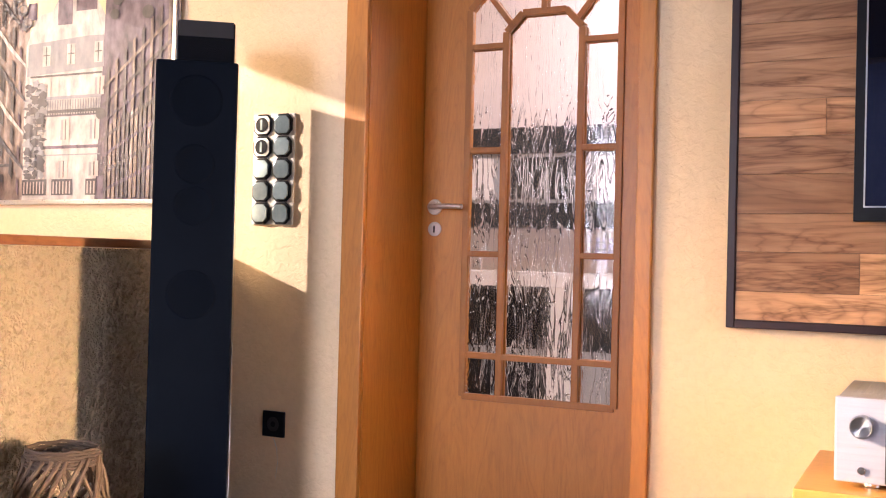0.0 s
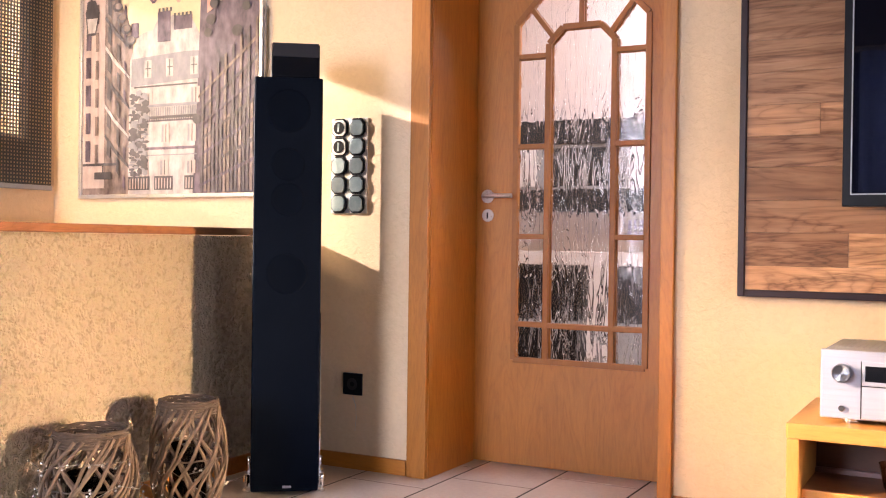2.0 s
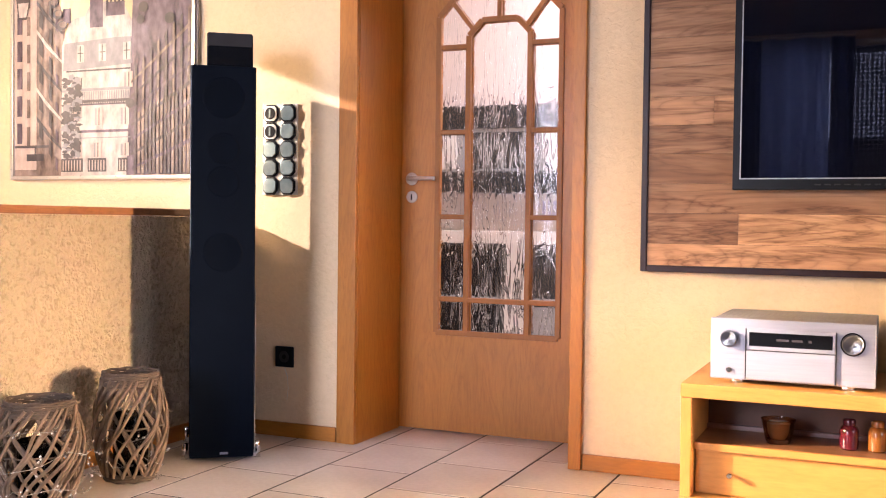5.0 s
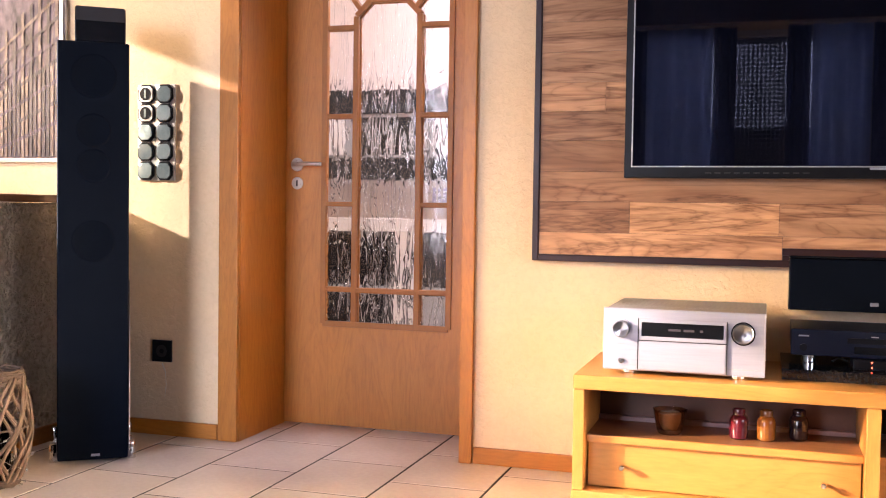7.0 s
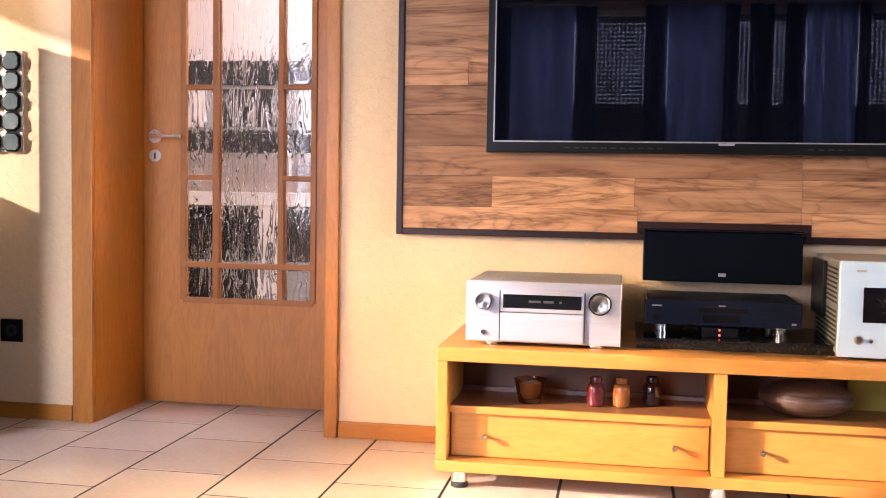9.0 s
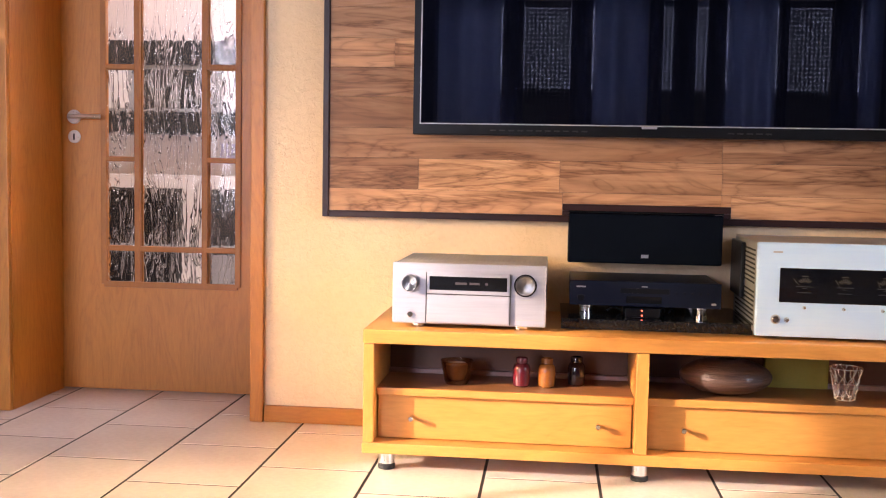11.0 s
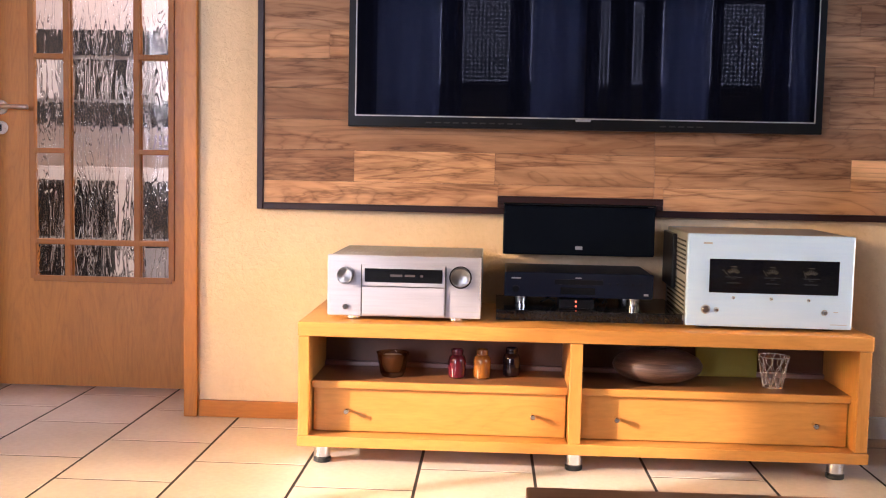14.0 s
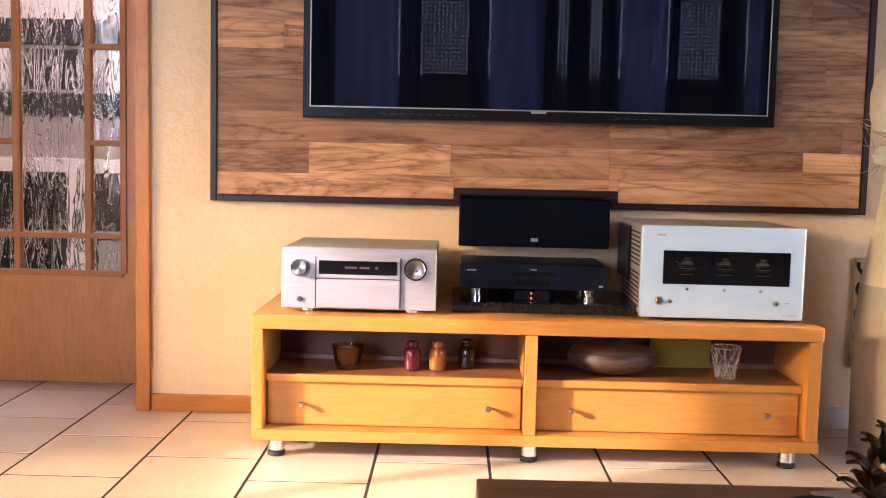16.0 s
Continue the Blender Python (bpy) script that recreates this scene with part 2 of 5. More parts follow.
for link in list(M_SCREEN.node_tree.links):
    if link.to_socket.name == "Roughness":
        M_SCREEN.node_tree.links.remove(link)
M_SCREEN.node_tree.nodes["Principled BSDF"].inputs["Roughness"].default_value = 0.022
M_SILVER = surface("brushed_silver", (0.41, 0.412, 0.48), (0.47, 0.472, 0.54), 0.34, 0.4, 5, 260, 0.12, 0.0003, (1, 1, 20))
M_SILVER_TOP = surface("silver_casing", (0.40, 0.40, 0.40), (0.47, 0.47, 0.46), 0.45, 0.6, 7, 240, 0.1, 0.0003)
M_CHROME = surface("polished_chrome", (0.72, 0.72, 0.72), (0.80, 0.80, 0.80), 0.14, 1.0, 5, 60, 0.0)
M_STEEL = surface("satin_steel", (0.58, 0.53, 0.47), (0.66, 0.61, 0.54), 0.3, 1.0, 5, 160, 0.05, 0.0003)
M_GRANITE = surface("black_granite", (0.003, 0.003, 0.004), (0.022, 0.022, 0.024), 0.08, 0, 120, 320, 0.0)
M_GROUT = surface("dark_grout", (0.012, 0.008, 0.006), (0.024, 0.016, 0.012), 0.9, 0, 20, 200, 0.3, 0.001)
M_TWIG = surface("grey_brown_willow", (0.065, 0.042, 0.027), (0.21, 0.142, 0.092), 0.8, 0, 18, 120, 0.5, 0.002)
M_TWIG_DARK = surface("dark_willow", (0.045, 0.030, 0.021), (0.105, 0.072, 0.05), 0.85, 0, 18, 120, 0.5, 0.002)
M_WIRE = surface("silver_fairy_wire", (0.72, 0.66, 0.58), (0.85, 0.80, 0.72), 0.25, 0.7, 20, 90, 0)
M_SWITCH = surface("satin_switch_rocker", (0.30, 0.40, 0.43), (0.43, 0.53, 0.56), 0.2, 0.65, 25, 150, 0.03, 0.0003)
M_PLATE = surface("pale_switch_plate", (0.62, 0.60, 0.58), (0.70, 0.68, 0.66), 0.35, 0.3, 12, 140, 0.03, 0.0003)
M_FABRIC = surface("charcoal_upholstery", (0.020, 0.024, 0.033), (0.036, 0.042, 0.055), 0.9, 0, 10, 420, 0.6, 0.002)
M_CURTAIN = sheer_material("dark_navy_cloth", (0.13, 0.135, 0.20), (0.20, 0.205, 0.28))
M_WHITE = surface("white_lacquer", (0.74, 0.73, 0.71), (0.80, 0.79, 0.77), 0.35, 0, 5, 90, 0.04, 0.0005)
M_BLIND = blind_material()
M_SHEER = sheer_material("thin_navy_cloth", (0.52, 0.55, 0.70), (0.62, 0.65, 0.80))
# silver with the cool daylight on the amplifier front put into its colour
M_SILVER_SKYLIT = surface("skylit_silver_plate", (0.55, 0.76, 0.98), (0.60, 0.80, 0.99), 0.32, 0.1, 5, 260, 0.12, 0.0003, (1, 1, 20))
M_CREAM = surface("cream_ceramic", (0.70, 0.62, 0.46), (0.78, 0.70, 0.54), 0.5, 0, 5, 60, 0.15, 0.001)
M_TAUPE = surface("taupe_ceramic", (0.40, 0.36, 0.28), (0.48, 0.43, 0.34), 0.6, 0, 5, 60, 0.2, 0.001)
M_STRAW = surface("dried_straw", (0.42, 0.28, 0.11), (0.58, 0.41, 0.19), 0.8, 0, 20, 100, 0.2, 0.001)
M_BRONZE = surface("antique_bronze", (0.22, 0.18, 0.10), (0.38, 0.32, 0.20), 0.3, 0.8, 30, 140, 0.4, 0.001)
M_BOWL = surface("ribbed_brown_glaze", (0.022, 0.010, 0.007), (0.12, 0.068, 0.05), 0.36, 0, 9, 26, 0.5, 0.004, (1, 1, 14), 0.1)
M_RED = surface("crimson_glaze", (0.085, 0.007, 0.013), (0.12, 0.010, 0.018), 0.15, 0, 12, 60, 0.02, 0.0003, coat=0.5)
M_AMBER = surface("amber_glaze", (0.21, 0.066, 0.008), (0.27, 0.09, 0.012), 0.15, 0, 12, 60, 0.02, 0.0003, coat=0.5)
M_PLUM = surface("dark_plum_glaze", (0.010, 0.004, 0.007), (0.018, 0.007, 0.010), 0.12, 0, 12, 60, 0.02, 0.0003, coat=0.5)
M_RUBBER = surface("black_rubber", (0.012, 0.012, 0.012), (0.02, 0.02, 0.02), 0.7, 0, 12, 200, 0.1, 0.0005)
M_BEIGE = surface("beige_cabinet", (0.50, 0.37, 0.21), (0.56, 0.42, 0.25), 0.6, 0, 4, 90, 0.1, 0.001)
M_GREYWALL = surface("grey_wall_panel", (0.38, 0.38, 0.39), (0.45, 0.45, 0.46), 0.5, 0, 5, 60, 0.05, 0.0005)
M_MESH = surface("dark_metal_mesh", (0.016, 0.018, 0.024), (0.026, 0.028, 0.036), 0.55, 0.1, 8, 500, 0.3, 0.0006)
M_PAPER = surface("white_paper", (0.80, 0.79, 0.80), (0.84, 0.83, 0.85), 0.8, 0, 5, 90, 0.05, 0.0004)
M_OLIVE = surface("olive_box_card", (0.30, 0.24, 0.03), (0.36, 0.29, 0.05), 0.7, 0, 5, 90, 0.05, 0.0004)


def floor_tile_material():
    m, n, l, b = material("cream_floor_tile")
    v = coords(n, l)
    info = n.new("ShaderNodeObjectInfo")
    big, small = noise_tex(n, l, v, 3.5, 4), noise_tex(n, l, v, 60, 4)
    col = ramp(n, l, big, [(0.3, (0.72, 0.635, 0.535)), (0.7, (0.79, 0.71, 0.615))])
    col = mixed(n, l, col, ramp(n, l, small, [(0.35, (0.88, 0.87, 0.86)), (0.65, (1, 1, 1))]), 0.5, "MULTIPLY")
    col = mixed(n, l, col, ramp(n, l, info.outputs["Random"], [(0.0, (0.92, 0.91, 0.90)), (1.0, (1.05, 1.04, 1.03))]), 0.8, "MULTIPLY")
    l.new(col, b.inputs["Base Color"])
    r = n.new("ShaderNodeMapRange")
    r.inputs["To Min"].default_value, r.inputs["To Max"].default_value = 0.16, 0.32
    l.new(big, r.inputs["Value"])
    l.new(r.outputs[0], b.inputs["Roughness"])
    bumped(n, l, b, small, 0.06, 0.0008)
    return m


M_TILE = floor_tile_material()


def rain_glass_material():
    """Clear sheet with upright wavy runs, like water on a pane."""
    m, n, l, b = material("rain_patterned_glass")
    v = coords(n, l, (1, 1, 0.13))
    runs = noise_tex(n, l, v, 24, 2, 0.55, 1.9)
    soft = noise_tex(n, l, coords(n, l, (1, 1, 0.35)), 16, 2, 0.5, 0.8)
    ridge = n.new("ShaderNodeMath")
    ridge.operation = "SUBTRACT"
    l.new(runs, ridge.inputs[0])
    ridge.inputs[1].default_value = 0.5
    away = n.new("ShaderNodeMath")
    away.operation = "ABSOLUTE"
    l.new(ridge.outputs[0], away.inputs[0])
    thin = ramp(n, l, away.outputs[0], [(0.0, (1, 1, 1)), (0.03, (0, 0, 0))])
    both = n.new("ShaderNodeMath")
    both.operation = "ADD"
    l.new(soft, both.inputs[0])
    l.new(thin, both.inputs[1])
    b.inputs["Base Color"].default_value = (0.96, 0.97, 0.97, 1)
    b.inputs["Transmission Weight"].default_value = 1.0
    b.inputs["Roughness"].default_value = 0.02
    b.inputs["IOR"].default_value = 1.35
    bumped(n, l, b, both.outputs[0], 0.42, 0.004)
    return m


def clear_glass_material(name, colour, rough=0.02):
    m, n, l, b = material(name)
    b.inputs["Base Color"].default_value = (*colour, 1)
    b.inputs["Transmission Weight"].default_value = 1.0
    b.inputs["Roughness"].default_value = rough
    b.inputs["IOR"].default_value = 1.45
    return m


def glowing(name, colour, strength):
    m, n, l, b = material(name)
    b.inputs["Base Color"].default_value = (0.02, 0.02, 0.02, 1)
    b.inputs["Emission Color"].default_value = (*colour, 1)
    b.inputs["Emission Strength"].default_value = strength
    return m


M_RAIN = rain_glass_material()
M_TUMBLER = clear_glass_material("smoked_glass", (0.55, 0.30, 0.16))
# the lantern's shaded inside is put into this dark glass tint
M_LANTERN_GLASS = clear_glass_material("dark_lantern_glass", (0.16, 0.13, 0.11))
M_PANE = clear_glass_material("window_glass", (0.97, 0.98, 0.98))
M_LED = glowing("red_led", (1.0, 0.12, 0.05), 3.0)
M_DIAL = glowing("amber_meter_light", (1.0, 0.72, 0.32), 0.045)
M_METER = glowing("dim_meter_print", (0.8, 0.62, 0.45), 0.012)
M_DISPLAY = glowing("display_text", (0.8, 0.45, 0.45), 0.06)


# ---- shapes ----
def put(bm, m):
    bmesh.ops.transform(bm, matrix=m, verts=bm.verts)
    return bm


def add_box(bm, x0, x1, y0, y1, z0, z1, bevel=0.0):
    made = bmesh.ops.create_cube(bm, size=1.0, matrix=Matrix.Translation(((x0 + x1) / 2, (y0 + y1) / 2, (z0 + z1) / 2)) @ Matrix.Diagonal((x1 - x0, y1 - y0, z1 - z0, 1)))
    if bevel:
        edges = list({e for v in made["verts"] for e in v.link_edges})
        bmesh.ops.bevel(bm, geom=edges, offset=bevel, segments=2, profile=0.6, affect="EDGES")
    return bm


def box(x0, x1, y0, y1, z0, z1, bevel=0.0):
    return add_box(bmesh.new(), x0, x1, y0, y1, z0, z1, bevel)


def prism(points, depth, plane="xz", at=0.0, bevel=0.0):
    """A flat outline pushed to a thickness along the plane's normal."""
    bm = bmesh.new()
    place = {"xz": lambda a, b, d: (a, d, b), "xy": lambda a, b, d: (a, b, d), "yz": lambda a, b, d: (d, a, b)}[plane]
    front = [bm.verts.new(place(a, b, at)) for a, b in points]
    back = [bm.verts.new(place(a, b, at + depth)) for a, b in points]
    bm.faces.new(front)
    bm.faces.new(back[::-1])
    for i in range(len(points)):
        j = (i + 1) % len(points)
        bm.faces.new((front[j], front[i], back[i], back[j]))
    bmesh.ops.recalc_face_normals(bm, faces=bm.faces)
    if bevel:
        bmesh.ops.bevel(bm, geom=list(bm.edges), offset=bevel, segments=2, profile=0.6, affect="EDGES")
    return bm


def lathe(profile, steps=32, bm=None):
    """Turns (radius, height) pairs round z; a zero radius closes an end."""
    bm = bm or bmesh.new()
    rings = []
    for r, z in profile:
        if r < 1e-6:
            rings.append([bm.verts.new((0, 0, z))])
        else:
            rings.append([bm.verts.new((r * math.cos(2 * math.pi * i / steps), r * math.sin(2 * math.pi * i / steps), z)) for i in range(steps)])
    for a, b in zip(rings, rings[1:]):
        for i in range(steps):
            j = (i + 1) % steps
            if len(a) == 1 and len(b) == 1:
                continue
            if len(a) == 1:
                bm.faces.new((a[0], b[j], b[i]))
            elif len(b) == 1:
                bm.faces.new((a[i], a[j], b[0]))
            else:
                bm.faces.new((a[i], a[j], b[j], b[i]))
    bmesh.ops.recalc_face_normals(bm, faces=bm.faces)
    return bm


def rod(r, z0, z1, steps=24, edge=0.0):
    e = edge or min(r, abs(z1 - z0)) * 0.12
    return lathe([(0, z0), (r - e, z0), (r, z0 + e), (r, z1 - e), (r - e, z1), (0, z1)], steps)


def tube(points, r, sides=6, closed=False, taper=1.0):
    bm = bmesh.new()
    pts = [Vector(p) for p in points]
    rings = []
    for i, p in enumerate(pts):
        a, b = pts[i - 1] if (i or closed) else p, pts[(i + 1) % len(pts)] if (i + 1 < len(pts) or closed) else p
        way = (b - a).normalized()
        side = way.cross(Vector((0, 0, 1)))
        side = side.normalized() if side.length > 1e-3 else Vector((1, 0, 0))
        up = side.cross(way)
        k = r * (1 + (taper - 1) * i / max(len(pts) - 1, 1))
        rings.append([bm.verts.new(p + k * (math.cos(2 * math.pi * s / sides) * side + math.sin(2 * math.pi * s / sides) * up)) for s in range(sides)])
    for n in range(len(rings) if closed else len(rings) - 1):
        a, b = rings[n], rings[(n + 1) % len(rings)]
        for s in range(sides):
            bm.faces.new((a[s], a[(s + 1) % sides], b[(s + 1) % sides], b[s]))
    if not closed:
        bm.faces.new(rings[0][::-1])
        bm.faces.new(rings[-1])
    bmesh.ops.recalc_face_normals(bm, faces=bm.faces)
    return bm


def mesh_of(name, bm, mat, smooth=False):
    me = bpy.data.meshes.new(name)
    bm.to_mesh(me)
    bm.free()
    me.materials.append(mat)
    if smooth:
        for p in me.polygons:
            p.use_smooth = True
        me.set_sharp_from_angle(angle=radians(38))
    return me


def part(name, bm, mat, parent, label="", smooth=False, at=None):
    ob = new(name, mesh_of(name, bm, mat, smooth))
    ob.parent = parent
    if at is not None:
        ob.matrix_basis = at
    return tagged(ob, label)


def twin(ob, m):
    """A like piece on the same mesh, at another pose under the same parent."""
    o = new(ob.name.split(".")[0], ob.data)
    o.parent = ob.parent
    o.matrix_basis = m
    return o


def thing(name, label, category, m=None, group="", kind=""):
    ob = tagged(new(name), label, category, group, kind)
    ob.matrix_basis = m or Matrix()
    return ob


def setting(name, bm, mat, label, category):
    return tagged(new(name, mesh_of(name, bm, mat)), label, category, "", "structure")


def grid_wall(us, zs, holes, d0, d1, axis):
    """A wall of thickness d0..d1 over breaks us (along) and zs (up); cells inside a hole stay open, with reveals."""
    bm = bmesh.new()
    at = (lambda u, d, z: (u, d, z)) if axis == "x" else (lambda u, d, z: (d, u, z))
    solid = {(i, k) for i in range(len(us) - 1) for k in range(len(zs) - 1)
             if not any(h[0] <= us[i] + 1e-6 and us[i + 1] <= h[1] + 1e-6 and h[2] <= zs[k] + 1e-6 and zs[k + 1] <= h[3] + 1e-6 for h in holes)}
    quad = lambda *c: bm.faces.new([bm.verts.new(at(*p)) for p in c])  # noqa: E731
    for i, k in solid:
        a, b, c, e = us[i], us[i + 1], zs[k], zs[k + 1]
        quad((a, d0, c), (b, d0, c), (b, d0, e), (a, d0, e))
        quad((a, d1, c), (b, d1, c), (b, d1, e), (a, d1, e))
        if (i - 1, k) not in solid:
            quad((a, d0, c), (a, d1, c), (a, d1, e), (a, d0, e))
        if (i + 1, k) not in solid:
            quad((b, d0, c), (b, d1, c), (b, d1, e), (b, d0, e))
        if (i, k - 1) not in solid:
            quad((a, d0, c), (b, d0, c), (b, d1, c), (a, d1, c))
        if (i, k + 1) not in solid:
            quad((a, d0, e), (b, d0, e), (b, d1, e), (a, d1, e))
    bmesh.ops.remove_doubles(bm, verts=bm.verts, dist=1e-5)
    bmesh.ops.recalc_face_normals(bm, faces=bm.faces)
    return bm


def strip(a, b, width, depth, y, bevel=0.0015):
    """A straight bar in the x-z plane from a to b, its back at y."""
    a, b = Vector((a[0], 0, a[1])), Vector((b[0], 0, b[1]))
    way = (b - a).normalized()
    out = Vector((-way.z, 0, way.x)) * width / 2
    c = [a + out, b + out, b - out, a - out]
    return prism([(p.x, p.z) for p in c], -depth, "xz", y, bevel)


# ---- the room's shell ----
YW, XL, XR, YB, TOP = 3.263, -3.735, 3.4, -2.8, 2.5
setting("wall_north", grid_wall([XL - 0.3, -1.85, -0.965, XR + 0.3], [-0.06, 2.03, TOP], [(-1.85, -0.965, -0.06, 2.03)], YW, YW + 0.34, "x"), M_WALL, "cream trowelled plaster wall round the door and behind the television", "wall")
WINDOWS_W = [(0.15, 1.52, 1.16, 1.96), (1.72, 3.08, 1.27, 2.11)]
setting("wall_west", grid_wall([YB - 0.3, -2.4, -0.5, 0.15, 1.52, 1.72, 3.08, YW], [-0.06, 0.1, 1.16, 1.27, 1.96, 2.11, 2.2, TOP], WINDOWS_W, XL - 0.3, XL, "y"), M_WALL, "cream plaster wall with two low-silled windows", "wall")
setting("wall_east", grid_wall([YB - 0.3, -0.4, 1.1, 2.45, 3.05, YW], [-0.06, 0.55, 0.75, 1.75, 1.95, TOP], [(2.45, 3.05, 0.55, 1.75), (-0.4, 1.1, 0.75, 1.95)], XR, XR + 0.3, "y"), M_WALL, "cream plaster wall with two added, unseen windows", "wall")
BACK_HOLES = [(-3.3, -1.7, 0.5, 2.2), (-1.1, 0.82, 0.5, 2.4), (0.88, 2.75, 0.5, 2.4)]
setting("wall_south", grid_wall([XL, -3.3, -1.7, -1.1, 0.82, 0.88, 2.75, XR], [-0.06, 0.5, 2.2, 2.4, TOP], BACK_HOLES, YB - 0.3, YB, "x"), M_WALL, "cream plaster wall with two tall windows and one added, unseen", "wall")
setting("ceiling", box(XL - 0.3, XR + 0.3, YB - 0.3, YW + 0.34, TOP, TOP + 0.12), M_TIMBER, "dark stained timber room ceiling", "ceiling")
floor = setting("floor", box(XL - 0.3, XR + 0.3, YB - 0.3, YW + 0.5, -0.08, -0.0014), M_GROUT, "cream ceramic tile floor with dark grout joints", "floor")
setting("ground", box(-60, 60, -60, 60, -0.5, -0.4), surface("garden_ground", (0.10, 0.11, 0.05), (0.16, 0.15, 0.08), 0.9), "flat garden ground outside the windows", "ground")

for n, (a, b, z) in enumerate(((XL, -1.905, 0), (-0.938, XR, 0))):
    setting(f"baseboard_{n + 1}", box(a, b, YW - 0.014, YW - 0.001, z, 0.056, 0.003), M_OAK_X, "honey-coloured wooden baseboard along the plaster wall", "baseboard")
setting("baseboard_3", box(-2.456, -2.443, 1.876, YW - 0.016, 0, 0.06, 0.003), M_OAK_X, "honey-coloured wooden baseboard along the low wall", "baseboard")
setting("baseboard_4", box(-3.3, -2.443, 1.862, 1.875, 0, 0.06, 0.003), M_OAK_X, "honey-coloured wooden baseboard along the low wall front", "baseboard")

# the low stair wall with its wooden cap
front_line = [(-2.457, -0.02), (-2.457, 0.853), (-2.80, 0.853), (-3.25, 0.42), (-3.25, -0.02)]
low = prism(front_line, 0.14, "xz", 1.876)
add_box(low, -2.60, -2.457, 2.016, YW - 0.002, -0.02, 0.853)
setting("wall_stair", low, M_ROUGH, "low stair wall in coarse cream plaster with a wooden cap", "wall")
cap = box(-2.62, -2.447, 1.866, YW - 0.003, 0.855, 0.882, 0.004)
setting("trim_cap_side", cap, M_CAP, "reddish-brown wooden cap board on the low wall", "trim")
setting("trim_cap_front", prism([(-2.622, 0.855), (-2.622, 0.882), (-2.80, 0.882), (-3.25, 0.449), (-3.25, 0.420), (-2.797, 0.855)], 0.16, "xz", 1.866, 0.003), M_CAP, "reddish-brown wooden cap board sloping down the stair", "trim")


def window(name, across, u0, u1, z0, z1, d, bars, label):
    """Frame, sill, bars and panes for an opening in a wall along 'x' or 'y'."""
    w = thing(name, label, "window", kind="structure")
    turn = (lambda bm: bm) if across == "x" else (lambda bm: put(bm, Matrix(((0, 1, 0, 0), (1, 0, 0, 0), (0, 0, 1, 0), (0, 0, 0, 1)))))
    t = 0.05
    fr = bmesh.new()
    for a, b, c, e in ((u0, u0 + t, z0, z1), (u1 - t, u1, z0, z1), (u0 + t, u1 - t, z0, z0 + t), (u0 + t, u1 - t, z1 - t, z1)):
        add_box(fr, a, b, d - 0.03, d + 0.03, c, e, 0.004)
    part("window_frame", turn(fr), M_WHITE, w)
    for u in bars:
        part("glazing_bar", turn(box(u - 0.022, u + 0.022, d - 0.025, d + 0.025, z0 + t, z1 - t, 0.004)), M_WHITE, w)
    edges = [u0 + t, *bars, u1 - t]
    for a, b in zip(edges, edges[1:]):
        p = part("pane", turn(box(a, b, d - 0.003, d + 0.003, z0 + t, z1 - t)), M_PANE, w)
        p.visible_shadow = False
    return w


window("window_1", "y", 1.72, 3.08, 1.27, 2.11, XL - 0.2, [1.95], "white framed window over the stair with low sun behind")
window("window_2", "y", 0.15, 1.52, 1.16, 1.96, XL - 0.2, [0.70, 1.235], "white framed window letting in low warm sun")
# the next three windows are unseen, added as openings for fill lamps
window("window_3", "y", 2.45, 3.05, 0.55, 1.75, XR + 0.2, [], "unseen narrow window added round the right fill lamp")
window("window_7", "y", -0.4, 1.1, 0.75, 1.95, XR + 0.2, [0.35], "unseen wide window added round the east fill lamp")
window("window_6", "x", -3.3, -1.7, 0.5, 2.2, YB - 0.2, [-2.5], "unseen window added round the garden-side fill lamp")
window("window_4", "x", -1.1, 0.82, 0.5, 2.4, YB - 0.2, [-0.38], "tall white framed window behind dark curtains")
window("window_5", "x", 0.88, 2.75, 0.5, 2.4, YB - 0.2, [1.66], "tall white framed window behind dark curtains")


# woven roller blind beside the corner
def woven_blind(name, across, u0, u1, z0, z1, d, pitch, label, band=0.38):
    b = thing(name, label, "blind")
    turn = (lambda bm: bm) if across == "x" else (lambda bm: put(bm, Matrix(((0, 1, 0, 0), (1, 0, 0, 0), (0, 0, 1, 0), (0, 0, 0, 1)))))
    web = bmesh.new()
    u = u0
    while u < u1 - 1e-6:
        add_box(web, u, min(u + pitch * band, u1), d, d + 0.0015, z0, z1)
        u += pitch
    z = z0
    while z < z1:
        add_box(web, u0, u1, d - 0.002, d - 0.0002, z, z + pitch * band)
        z += pitch
    tagged(part("blind_weave", turn(web), M_BLIND, b), kind="stuff")
    part("bottom_bar", turn(box(u0 - 0.003, u1 + 0.003, d - 0.008, d + 0.006, z0 - 0.022, z0, 0.003)), M_GREYWALL, b, "grey metal bottom bar")
    part("head_rail", turn(box(u0 - 0.01, u1 + 0.01, d - 0.03, d + 0.01, z1, z1 + 0.06, 0.006)), M_WHITE, b)
    return b


woven_blind("roller_blind", "y", 2.66, 3.22, 1.065, 2.25, XL + 0.03, 0.0155, "dark grey woven roller blind over the stair window", 0.5)
for a, b in ((-0.34, 0.2), (0.9, 1.4), (1.9, 2.4)):
    woven_blind("roller_blind", "x", a, b, 0.75, 2.36, YB + 0.03, 0.036, "dark woven roller blind between navy curtains", 0.70)


